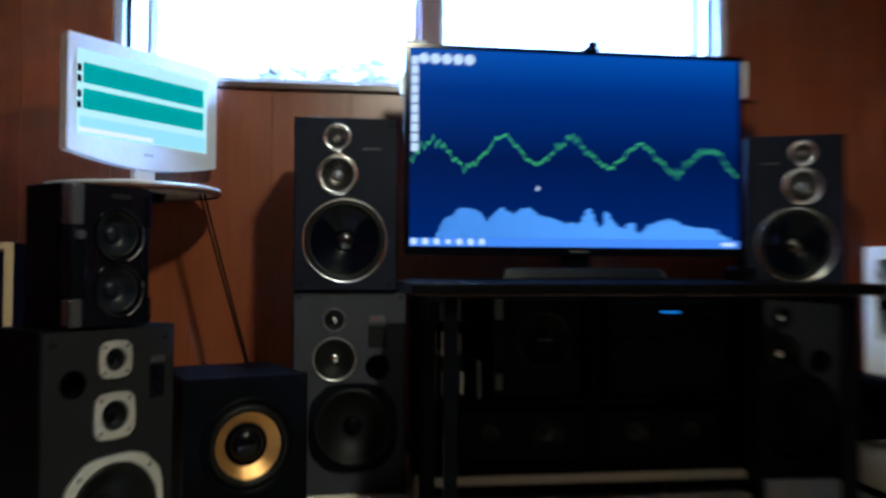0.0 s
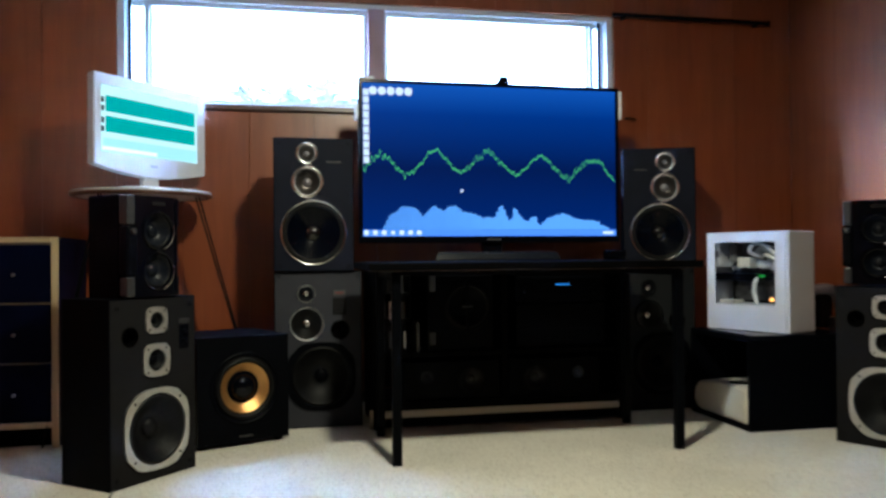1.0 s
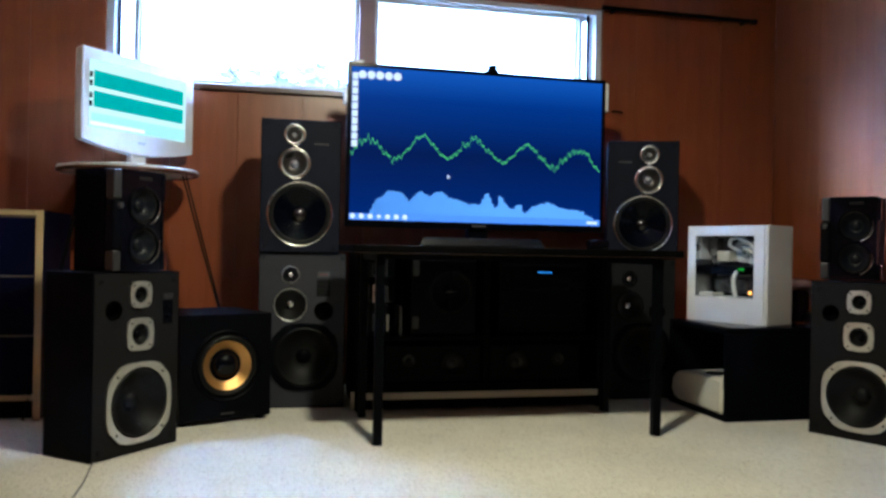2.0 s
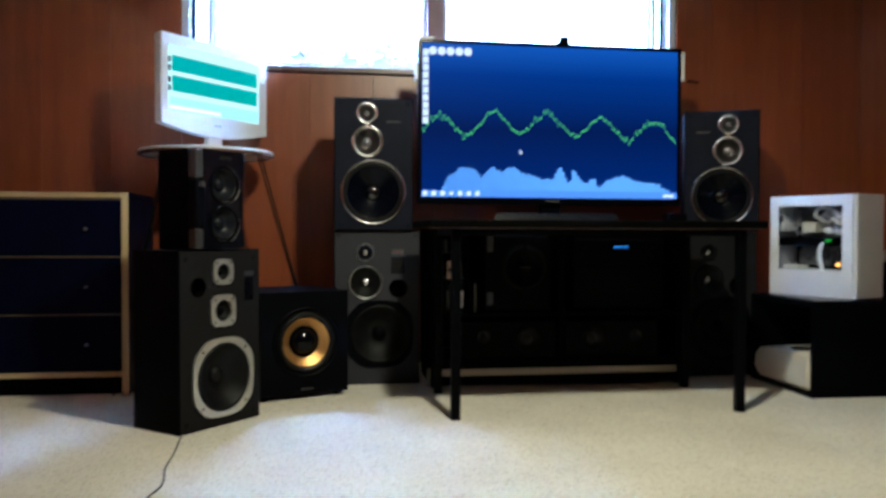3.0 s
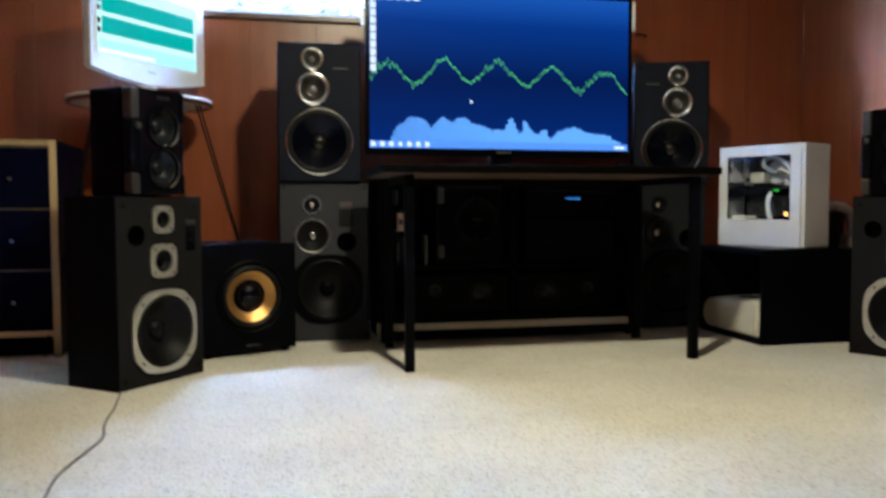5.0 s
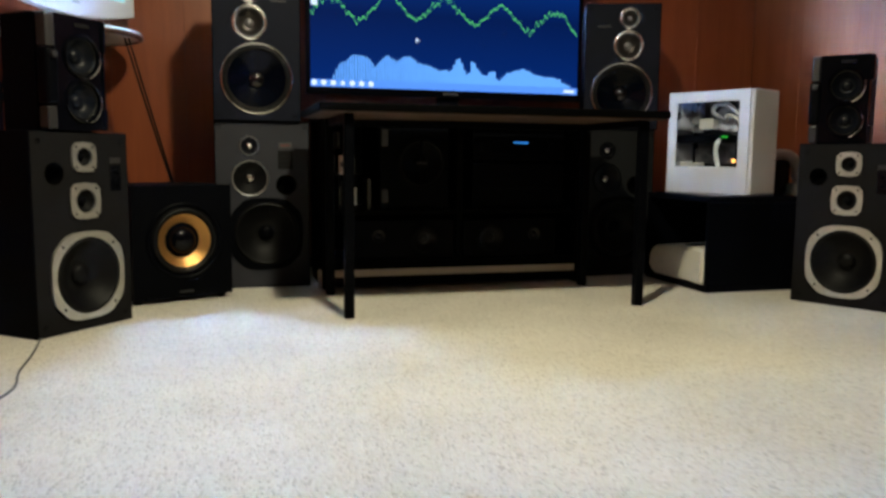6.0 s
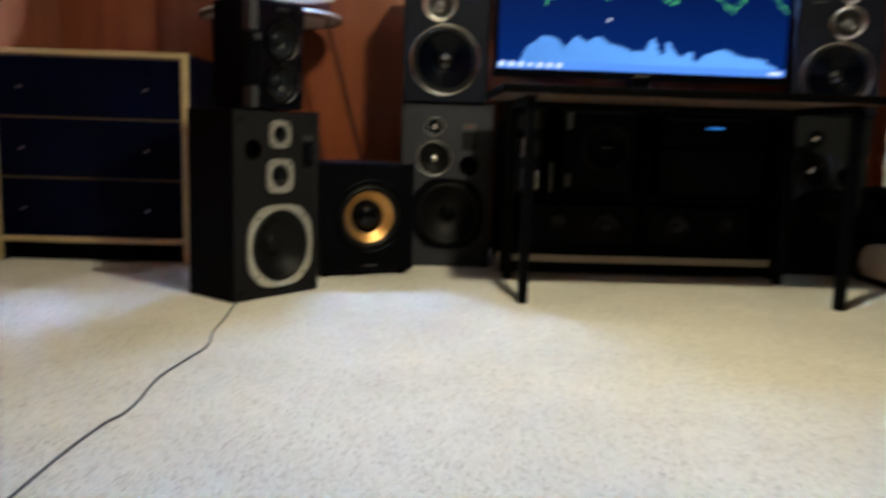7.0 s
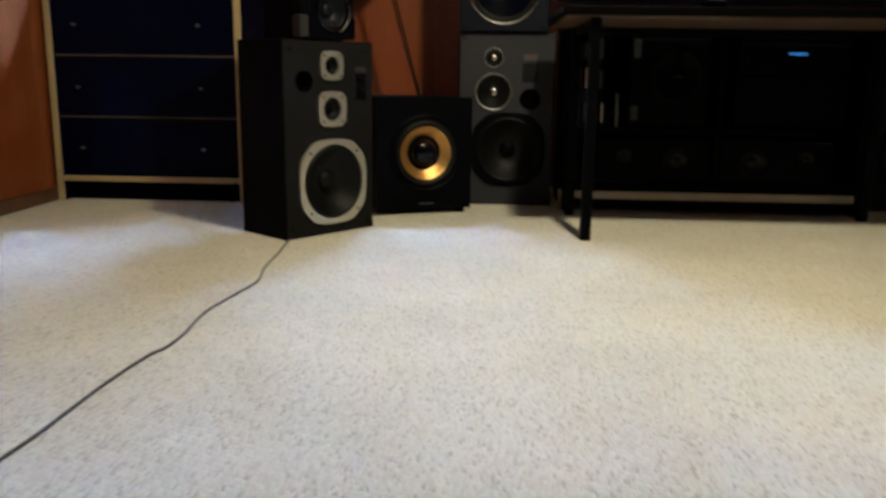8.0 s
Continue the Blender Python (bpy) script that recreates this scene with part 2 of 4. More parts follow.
def plate(outer, holes, thick, y=0.0, bm=None):
    """A flat plate in the front plane with round holes (x, z, r), thick towards the back."""
    b = bmesh.new()
    loops = [outer] + [[(hx + r * math.cos(2 * math.pi * i / 36), hz + r * math.sin(2 * math.pi * i / 36)) for i in range(36)] for hx, hz, r in holes]
    edges = []
    for pts in loops:
        vs = [b.verts.new((px, 0, pz)) for px, pz in pts]
        edges += [b.edges.new((vs[i], vs[(i + 1) % len(vs)])) for i in range(len(vs))]
    bmesh.ops.triangle_fill(b, edges=edges, use_beauty=True, normal=(0, -1, 0))
    more = bmesh.ops.extrude_face_region(b, geom=list(b.faces))
    bmesh.ops.translate(b, verts=[g for g in more["geom"] if isinstance(g, bmesh.types.BMVert)], vec=(0, thick, 0))
    bmesh.ops.translate(b, verts=b.verts, vec=(0, y, 0))
    return join(bm, b) if bm else b


def rect(x0, z0, x1, z1):
    return [(x0, z0), (x1, z0), (x1, z1), (x0, z1)]


def clipped(cx, cz, half, cut, bow=0.0):
    """A square with cut corners and slightly bowed sides."""
    h, c = half, half - cut
    pts = [(-c, -h), (0, -h - bow), (c, -h), (h, -c), (h + bow, 0), (h, c), (c, h), (0, h + bow), (-c, h), (-h, c), (-h - bow, 0), (-h, -c)]
    return [(cx + a, cz + b) for a, b in pts]


def eared(cx, cz, r, clip=1.08, p=2.9):
    """A round frame that squares off into four cut ears at the diagonals."""
    pts = []
    for i in range(120):
        a = radians(i * 3)
        rr = r / (abs(math.cos(a)) ** p + abs(math.sin(a)) ** p) ** (1 / p)
        rr = min(rr, r * clip / max(math.cos((a % (math.pi / 2)) - math.pi / 4), 0.75))
        pts.append((cx + rr * math.cos(a), cz + rr * math.sin(a)))
    return pts


def tube(points, radius, n=8, bm=None):
    """A round tube along points."""
    bm = bm or bmesh.new()
    pts = [Vector(p) for p in points]
    rings = []
    up = Vector((0, 0, 1))
    for i, p in enumerate(pts):
        d = (pts[min(i + 1, len(pts) - 1)] - pts[max(i - 1, 0)]).normalized()
        s = d.cross(up)
        s = s.normalized() if s.length > 1e-4 else Vector((1, 0, 0))
        t = s.cross(d)
        rings.append([bm.verts.new(p + radius * (math.cos(2 * math.pi * k / n) * s + math.sin(2 * math.pi * k / n) * t)) for k in range(n)])
    for a, b in zip(rings, rings[1:]):
        for k in range(n):
            bm.faces.new((a[k], a[(k + 1) % n], b[(k + 1) % n], b[k]))
    bm.faces.new(rings[0])
    bm.faces.new(rings[-1][::-1])
    return bm


def smooth_line(pts, steps=8):
    out = []
    p = [Vector(q) for q in pts]
    for i in range(len(p) - 1):
        a, b, c, d = p[max(i - 1, 0)], p[i], p[i + 1], p[min(i + 2, len(p) - 1)]
        for k in range(steps):
            t = k / steps
            out.append(0.5 * ((2 * b) + (c - a) * t + (2 * a - 5 * b + 4 * c - d) * t * t + (3 * b - a - 3 * c + d) * t ** 3))
    return out + [p[-1]]


# ---- room ----
X0, X1, Y0, Y1, TOP = -1.69, 2.97, -2.2, 4.2, 2.42
WX0, WX1, WZ0, WZ1 = -0.80, 1.855, 1.551, 2.115


def structure(name, bm, mat, label, category):
    return tagged(part(name, bm, mat), label, category, kind="structure")


floor = structure("floor", box(X0 - 0.1, Y0 - 0.1, -0.08, X1 + 0.1, Y1 + 0.1, 0.0), CARPET, "cream berber loop carpet with brown flecks", "floor")
ceiling = structure("ceiling", box(X0 - 0.1, Y0 - 0.1, TOP, X1 + 0.1, Y1 + 0.16, TOP + 0.1), PLASTER, "plain tan plaster ceiling", "ceiling")
wall_west = structure("wall_west", box(X0 - 0.12, Y0 - 0.1, 0, X0 - 0.012, Y1 + 0.16, TOP), TRIM, "wall clad in red-brown wood panels", "wall")
wall_east = structure("wall_east", box(X1 + 0.012, Y0 - 0.1, 0, X1 + 0.12, Y1 + 0.16, TOP), TRIM, "wall clad in dark red-brown wood panels", "wall")
wall_south = structure("wall_south", box(X0, Y0 - 0.12, 0, X1, Y0 - 0.012, TOP), TRIM, "wall clad in red-brown wood panels", "wall")
north = box(X0, Y1 + 0.012, 0, WX0, Y1 + 0.14, TOP)
box(WX1, Y1 + 0.012, 0, X1, Y1 + 0.14, TOP, bm=north)
box(WX0, Y1 + 0.012, 0, WX1, Y1 + 0.14, WZ0, bm=north)
box(WX0, Y1 + 0.012, WZ1, WX1, Y1 + 0.14, TOP, bm=north)
wall_north = structure("wall_north", north, TRIM, "wood-panelled wall with a wide high window", "wall")

# unseen slab added to keep the high sky's light off the near carpet
structure("eave", box(X0 - 0.1, Y1 + 0.17, TOP + 0.02, X1 + 0.1, Y1 + 0.44, TOP + 0.10), PLASTER, "added unseen overhang that cuts the sky's light above the window", "eave")

# baseboards
for name, c in (("baseboard", (X0, Y0, 0.001, X0 + 0.014, Y1, 0.055)), ("baseboard", (X1 - 0.014, Y0, 0.001, X1, Y1, 0.055)),
                ("baseboard", (X0 + 0.016, Y1 - 0.014, 0.001, X1 - 0.016, Y1, 0.055))):
    structure(name, box(*c, bevel=0.003), TRIM, "low dark-stained wooden baseboard", "baseboard")

# window: outer frame, post, sliding sashes, panes, sill
window = tagged(new("window_1"), "wide high sliding window with pale frames", "window", kind="structure")
window.location = (0, Y1, 0)
fr = box(WX0, 0.02, WZ0, WX0 + 0.035, 0.12, WZ1, 0.003)
box(WX1 - 0.035, 0.02, WZ0, WX1, 0.12, WZ1, 0.003, fr)
box(WX0 + 0.036, 0.02, WZ1 - 0.03, WX1 - 0.036, 0.12, WZ1, 0.003, fr)
box(WX0 + 0.036, 0.02, WZ0, WX1 - 0.036, 0.12, WZ0 + 0.010, 0.003, fr)
part("window_frame", fr, FRAMEPAINT, window)
part("post", box(0.462, -0.005, WZ0 + 0.011, 0.55, 0.118, WZ1 - 0.031, 0.004), POST, window, "mauve-brown painted post")
for x0, x1, y in ((WX0 + 0.036, -0.64, 0.075), (-0.675, 0.461, 0.045), (0.551, 1.750, 0.045), (1.715, WX1 - 0.036, 0.075)):
    z0, z1, w = WZ0 + 0.011, WZ1 - 0.031, 0.022
    s = box(x0, y, z0, x0 + w, y + 0.025, z1, 0.002)
    box(x1 - w, y, z0, x1, y + 0.025, z1, 0.002, s)
    box(x0 + w, y, z0, x1 - w, y + 0.025, z0 + w, 0.002, s)
    box(x0 + w, y, z1 - w, x1 - w, y + 0.025, z1, 0.002, s)
    sash = part("sash", s, FRAMEPAINT, window)
    pane = part("pane", box(x0 + w, y + 0.010, z0 + w, x1 - w, y + 0.014, z1 - w), PANE, sash)
    pane.visible_shadow = False
part("window_sill", box(WX0 - 0.02, -0.03, WZ0 - 0.028, WX1 + 0.02, 0.018, WZ0 - 0.001, 0.004), TRIM, window, "dark wooden sill")
for x in (-0.742, 1.777):
    part("gasket", box(x - 0.007, 0.028, WZ0 + 0.011, x + 0.007, 0.044, WZ1 - 0.031, 0.002), STEEL, window, "dark rubber gasket")
part("latch", box(1.725, -0.01, 1.66, 1.740, 0.02, 1.70, 0.003), STEEL, window)

# curtain rail
rail = tagged(part("curtain_rail", tube([(1.83, Y1 - 0.045, 2.112), (2.79, Y1 - 0.045, 2.108)], 0.013, 12), STEEL, smooth=True), "dark metal curtain rail fixed beside the window", "curtain rail")
for x in (1.90, 2.73):
    part("bracket", box(x - 0.008, Y1 - 0.05, 2.093, x + 0.008, Y1 - 0.001, 2.108, 0.002), STEEL, rail)
part("finial", lathe([(0, 0.016), (0.012, 0.012), (0.017, 0), (0.012, -0.012), (0, -0.016)], 14, 2.795, 2.108, Y1 - 0.045), STEEL, rail, smooth=True)
hook = tagged(part("wall_hook", tube(smooth_line([(1.92, Y1, 1.535), (1.93, Y1 - 0.03, 1.535), (1.97, Y1 - 0.035, 1.525)]), 0.005), STEEL, smooth=True), "small dark metal hook on the wood panelling", "hook")


# ---- loudspeakers ----
def driver_cone(parent, x, z, r, depth, roll, mat=PAPER, cap=0.3, capmat=None, rollmat=RUBBER, y=0.0):
    """Surround, cone and dust cap under the driver's frame."""
    inner = r - roll
    part("surround", lathe(arc(inner, -0.002, roll, roll * 0.45), 40, x, z, y), rollmat, parent, smooth=True)
    c = cap * r
    part("cone", lathe([(inner, -0.002)] + [(inner + (c - inner) * i / 6, -0.002 - depth * math.sin(math.pi / 2 * i / 6)) for i in range(1, 7)] + [(c * 0.8, -depth)], 40, x, z, y), mat, parent, smooth=True)
    part("dust_cap", lathe([(c * math.cos(a), -depth + c * 0.55 * math.sin(a)) for a in [math.pi / 2 * i / 5 for i in range(5)]] + [(0, -depth + c * 0.55)], 28, x, z, y), capmat or mat, parent, smooth=True)


def cabinet(t, w, h, d, holes, baffle_mat, edge=0.012):
    """Shell that is open at the front, and a baffle with holes in it."""
    b = box(-w / 2, -0.0485, 0, w / 2, d, h, 0.003)
    front = min(b.faces, key=lambda f: (round(f.calc_center_median().y, 4), -f.calc_area()))
    bmesh.ops.inset_individual(b, faces=[front], thickness=0.003)
    pocket = bmesh.ops.extrude_discrete_faces(b, faces=[front])["faces"][0]
    bmesh.ops.translate(b, verts=pocket.verts, vec=(0, 0.0515, 0))
    part("cabinet", b, BLACK, t)
    # the baffle stands in the shell, deep enough for the drivers
    part("baffle", plate(rect(-w / 2 + 0.0045, 0.0045, w / 2 - 0.0045, h - 0.0045), holes, 0.05, -0.05), baffle_mat, t)


def tower(m, label):
    """Three-way loudspeaker with pale metal driver frames."""
    w, h, d = 0.375, 0.63, 0.19
    t = thing("loudspeaker", m, label, "loudspeaker", "large loudspeakers with pale driver frames")
    X = lambda u: (u - 0.5) * w
    Z = lambda v: (1 - v) * h
    tw, mi, wo, po = (X(0.517), Z(0.125)), (X(0.517), Z(0.345)), (X(0.52), Z(0.722)), (X(0.22), Z(0.205))
    cabinet(t, w, h, d, [(*tw, 0.030), (*mi, 0.040), (*wo, 0.124), (*po, 0.034)], CHARCOAL)
    for name, (x, z), half, r in (("tweeter", tw, 0.044, 0.029), ("midrange", mi, 0.055, 0.038)):
        p = part(name, plate(clipped(x, z, half, half * 0.28, 0.003), [(x, z, r)], 0.006, -0.056), ALU, t, "pale metal driver frame")
        driver_cone(p, x, z, r, 0.014, r * 0.22, cap=0.42, capmat=SATIN, y=-0.052)
        for sx in (-1, 1):
            for sz in (-1, 1):
                part("screw", lathe([(0.0035, 0), (0.0035, 0.002), (0, 0.0025)], 10, x + sx * half * 0.72, z + sz * half * 0.72, -0.056), STEEL, p)
    x, z = wo
    p = part("woofer", plate(eared(x, z, 0.1405), [(x, z, 0.1235)], 0.008, -0.058), ALU, t, "round pale metal driver frame")
    driver_cone(p, x, z, 0.1235, 0.042, 0.017, cap=0.27, y=-0.054)
    for a in (45, 135, 225, 315):
        part("screw", lathe([(0.005, 0), (0.005, 0.002), (0, 0.003)], 10, x + 0.139 * math.cos(radians(a)), z + 0.139 * math.sin(radians(a)), -0.058), SILVER, p)
    part("port", lathe([(0.0345, 0.002), (0.031, 0.003), (0.031, -0.04), (0, -0.045)], 30, po[0], po[1], -0.05), VOID, t, smooth=True)
    part("badge", box(X(0.79), -0.053, Z(0.155), X(0.91), -0.049, Z(0.128), 0.001), SILVER, t, "silver badge")
    c = part("control_panel", box(X(0.79), -0.052, Z(0.30), X(0.91), -0.049, Z(0.165), 0.001), GLOSS, t, "gloss black level control panel")
    for v in (0.20, 0.255):
        part("knob", lathe([(0.008, 0), (0.007, 0.008), (0, 0.009)], 14, X(0.85), Z(v), -0.052), SATIN, c, smooth=True)
    for u, v in ((0.08, 0.05), (0.92, 0.05), (0.08, 0.95), (0.92, 0.95)):
        part("grille_socket", lathe([(0.009, 0.001), (0.006, 0.0025), (0.006, -0.01), (0, -0.01)], 14, X(u), Z(v), -0.05), SATIN, t)
    return t


def party_speaker(m, label):
    """Small stereo-system loudspeaker with a silver strip, a dark wing and two woofers."""
    w, h, d = 0.215, 0.352, 0.155
    t = thing("stereo_speaker", m, label, "loudspeaker", "small two-woofer stereo loudspeakers")
    part("cabinet", box(-w / 2, 0.004, 0, w / 2, d, h, 0.006), BLACK, t)
    fx0, fx1 = -w / 2, w / 2
    lo, hi = (0.022, 0.092), (0.022, 0.230)
    part("front_panel", plate(rect(fx0 + 0.034, 0.002, fx1 - 0.001, h - 0.002), [(*lo, 0.064), (*hi, 0.064)], 0.04, -0.04), GLOSS, t, "gloss black curved front")
    for z0, z1 in ((0.004, 0.072), (0.248, h - 0.004)):
        part("side_strip", box(fx0, -0.044, z0, fx0 + 0.033, -0.001, z1, 0.006), SILVER, t, "silver plastic strip")
        part("side_strip", box(fx1 + 0.001, -0.042, z0, fx1 + 0.012, -0.001, z1, 0.005), GLOSS, t, "gloss black strip")
    part("wing", box(fx0 - 0.004, -0.050, 0.074, fx0 + 0.040, -0.001, 0.246, 0.012, seg=3), SATIN, t, "black moulded wing")
    part("knob", lathe([(0.011, 0), (0.010, 0.01), (0, 0.012)], 18, fx0 + 0.018, 0.225, -0.05), SILVER, t, smooth=True)
    for x, z in (lo, hi):
        p = part("woofer", lathe([(0.066, 0.0), (0.067, 0.007), (0.064, 0.010), (0.060, 0.006), (0.060, -0.006)], 40, x, z, -0.04), GLOSS, t, smooth=True)
        driver_cone(p, x, z, 0.060, 0.026, 0.010, cap=0.36, mat=GREYCONE, y=-0.038)
        a0, a1 = radians(-70), radians(15)
        ring = [(x + 0.069 * math.cos(a0 + (a1 - a0) * i / 16), -0.045, z + 0.069 * math.sin(a0 + (a1 - a0) * i / 16)) for i in range(17)]
        part("trim_arc", tube(ring, 0.0035), CHROME, p, "chrome trim arc", smooth=True)
    part("trim_bar", box(fx1 - 0.007, -0.046, 0.02, fx1, -0.035, h - 0.02, 0.002), GLOSS, t)
    part("brand_plate", box(0.0, -0.0425, h - 0.035, 0.055, -0.039, h - 0.022, 0.001), CHARCOAL, t)
    return t


def monitor_speaker(m, label, front=GREY, ring=ALU, ring_label="thin chrome ring"):
    """Grey-fronted three-way loudspeaker at the bottom of a stack."""
    w, h, d = 0.39, 0.70, 0.30
    t = thing("floor_speaker", m, label, "loudspeaker", "grey-fronted loudspeakers under the stacks")
    X = lambda u: (u - 0.5) * w
    Z = lambda v: (1 - v) * h
    tw, mi, po, wo = (X(0.36), Z(0.142)), (X(0.365), Z(0.335)), (X(0.745), Z(0.375)), (X(0.53), Z(0.67))
    cabinet(t, w, h, d, [(*tw, 0.028), (*mi, 0.070), (*po, 0.042), (*wo, 0.138)], front)
    p = part("tweeter", lathe([(0.040, 0), (0.040, 0.003), (0.0385, 0.005), (0.0365, 0.003), (0.036, 0.0)], 36, *tw, -0.05), ring, t, ring_label, True)
    part("flange", lathe([(0.036, 0.001), (0.031, 0.001), (0.027, -0.004)], 36, *tw, -0.05), SATIN, p, smooth=True)
    part("horn", lathe([(0.027, -0.004), (0.014, -0.012), (0.013, -0.012)], 30, *tw, -0.05), SATIN, p, smooth=True)
    part("dome", lathe([(0.013, -0.012), (0.011, -0.005), (0.006, -0.002), (0, -0.001)], 24, *tw, -0.05), CHROME, p, "shiny dome", True)
    p = part("midrange", lathe([(0.075, 0), (0.075, 0.004), (0.0735, 0.006), (0.0705, 0.004), (0.070, 0.0)], 44, *mi, -0.05), ring, t, ring_label, True)
    part("surround", lathe(arc(0.060, -0.002, 0.010, 0.004), 40, *mi, -0.05), RUBBER, p, smooth=True)
    part("cone", lathe([(0.062, -0.002), (0.050, -0.010), (0.030, -0.026), (0.022, -0.030)], 40, *mi, -0.05), PAPER, p, smooth=True)
    part("dust_cap", lathe([(0.022, -0.030), (0.019, -0.020), (0.012, -0.014), (0, -0.011)], 26, *mi, -0.05), CHROME, p, "shiny metal dust cap", True)
    part("port", lathe([(0.043, 0.002), (0.039, 0.003), (0.037, -0.04), (0, -0.045)], 32, *po, -0.05), VOID, t, smooth=True)
    x, z = wo
    p = part("woofer", plate(eared(x, z, 0.152), [(x, z, 0.136)], 0.007, -0.057), SATIN, t, "black driver frame")
    driver_cone(p, x, z, 0.136, 0.045, 0.020, cap=0.24, capmat=SATIN, y=-0.053)
    if front is GREY:
        b = part("badge", box(X(0.67), -0.0515, Z(0.155), X(0.81), -0.049, Z(0.120), 0.0005), DIMPRINT, t, "small pale badge")
        part("badge_print", box(X(0.69), -0.0525, Z(0.141), X(0.79), -0.051, Z(0.134)), REDPRINT, b)
        c = part("legend_panel", box(X(0.66), -0.0512, Z(0.28), X(0.82), -0.049, Z(0.17), 0.0005), CHARCOAL, t, "darker printed panel")
        for k in range(3):
            part("print_bar", box(X(0.68), -0.0522, Z(0.205 + k * 0.028), X(0.80), -0.0508, Z(0.200 + k * 0.028)), SHADEDGREY, c)
    for u, v in ((0.05, 0.03), (0.95, 0.03), (0.05, 0.97), (0.95, 0.97)):
        part("grille_socket", lathe([(0.008, 0.001), (0.005, 0.002), (0.005, -0.01), (0, -0.01)], 12, X(u), Z(v), -0.05), SATIN, t)
    return t


def ring_speaker(m, label, side):
    """Black loudspeaker with three chrome-ringed drivers in a column."""
    w, h, d = 0.355, 0.597, 0.29
    t = thing("stacked_speaker", m, label, "loudspeaker", "black loudspeakers with chrome rings")
    X = lambda u: side * (u - 0.5) * w
    Z = lambda v: (1 - v) * h
    tw, mi, wo = (X(0.415), Z(0.115)), (X(0.42), Z(0.330)), (X(0.495), Z(0.71))
    cabinet(t, w, h, d, [(*tw, 0.033), (*mi, 0.055), (*wo, 0.134)], INKBLUE)
    for name, (x, z), r, dep in (("tweeter", tw, 0.033, 0.020), ("midrange", mi, 0.055, 0.028)):
        R = r + 0.020
        p = part(name, lathe(arc(r, 0, R - r, 0.010, 8), 48, x, z, -0.05), CHROME, t, "broad chrome ring", True)
        part("bowl", lathe([(r, 0.0), (r * 0.8, -dep * 0.6), (r * 0.5, -dep), (r * 0.34, -dep)], 40, x, z, -0.05), BOWL, p, "smoked metal bowl", True)
        part("dome", lathe([(r * 0.34, -dep), (r * 0.30, -dep * 0.6), (r * 0.16, -dep * 0.4), (0, -dep * 0.35)], 24, x, z, -0.05), DIMMETAL, p, "small metal dome", True)
    x, z = wo
    p = part("woofer", lathe(arc(0.134, 0, 0.016, 0.010, 8), 60, x, z, -0.05), CHROME, t, "broad chrome ring", True)
    part("surround", lathe(arc(0.117, -0.002, 0.017, 0.007), 48, x, z, -0.05), RUBBER, p, smooth=True)
    part("cone", lathe([(0.117, -0.002), (0.085, -0.018), (0.05, -0.038), (0.03, -0.045)], 48, x, z, -0.05), SHINYCONE, p, "shiny black cone", True)
    part("dust_cap", lathe([(0.034, -0.045), (0.03, -0.032), (0.018, -0.025), (0, -0.022)], 28, x, z, -0.05), CAPGLOSS, p, "gloss black dust cap", True)
    bx0, bx1 = sorted((X(0.66), X(0.84)))
    part("badge", box(bx0, -0.0525, Z(0.185), bx1, -0.049, Z(0.174), 0.001), SILVER, t, "thin silver badge")
    for u, v in ((0.07, 0.04), (0.93, 0.04), (0.07, 0.96), (0.93, 0.96)):
        part("grille_socket", lathe([(0.008, 0.001), (0.005, 0.002), (0.005, -0.01), (0, -0.01)], 12, X(u), Z(v), -0.05), SATIN, t)
    return t


def front_at(x, y, z, yaw, thick=0.05):
    """Pose of a loudspeaker whose baffle's middle stands at x, y."""
    return pose(x, y, z, 0, 0, yaw) @ Matrix.Translation((0, thick, 0))


tower(front_at(-0.429, 2.889, 0.0, 50), "charcoal three-way loudspeaker standing on the carpet beside the subwoofer")
tower(front_at(2.302, 2.684, 0.0, -62), "charcoal three-way loudspeaker standing on the carpet beside the black box")
party_speaker(front_at(-0.433, 2.875, 0.632, 50, 0.04), "small black stereo loudspeaker with silver strip on a larger loudspeaker")
party_speaker(front_at(2.378, 2.835, 0.632, -50, 0.04), "small black stereo loudspeaker on the loudspeaker by the computer")
monitor_speaker(front_at(0.165, 3.60, 0.0, 0), "grey-fronted loudspeaker standing on carpet under a black one")
# same pair as above; this front carries the desk's shade in its colour
monitor_speaker(front_at(1.825, 3.62, 0.0, 0), "loudspeaker half hidden behind the desk, its grey front darkened for shade", SHADEDGREY, SATIN, "black ring")
ring_speaker(front_at(0.147, 3.58, 0.702, 0), "black loudspeaker with chrome rings stacked on a grey-fronted one", 1)
ring_speaker(front_at(1.864, 3.684, 0.702, -22), "black loudspeaker with chrome rings stacked beside the television", -1)

# subwoofer
sub = thing("subwoofer", pose(-0.155, 3.34, 0, 0, 0, 23), "black cube subwoofer with a gold cone on the carpet", "subwoofer")
part("cabinet", box(-0.19, 0.012, 0.02, 0.19, 0.36, 0.445, 0.006), BLACK, sub)
part("front_panel", plate(rect(-0.192, 0.018, 0.192, 0.447), [(0.005, 0.235, 0.132)], 0.03, -0.018), SATIN, sub, "satin black front")
p = part("woofer", lathe([(0.148, 0), (0.148, 0.004), (0.142, 0.008), (0.134, 0.005), (0.130, -0.002)], 52, 0.005, 0.235, -0.018), SATIN, sub, "black driver frame", True)
part("surround", lathe(arc(0.102, -0.003, 0.028, 0.014, 8), 48, 0.005, 0.235, -0.018), RUBBER, p, smooth=True)
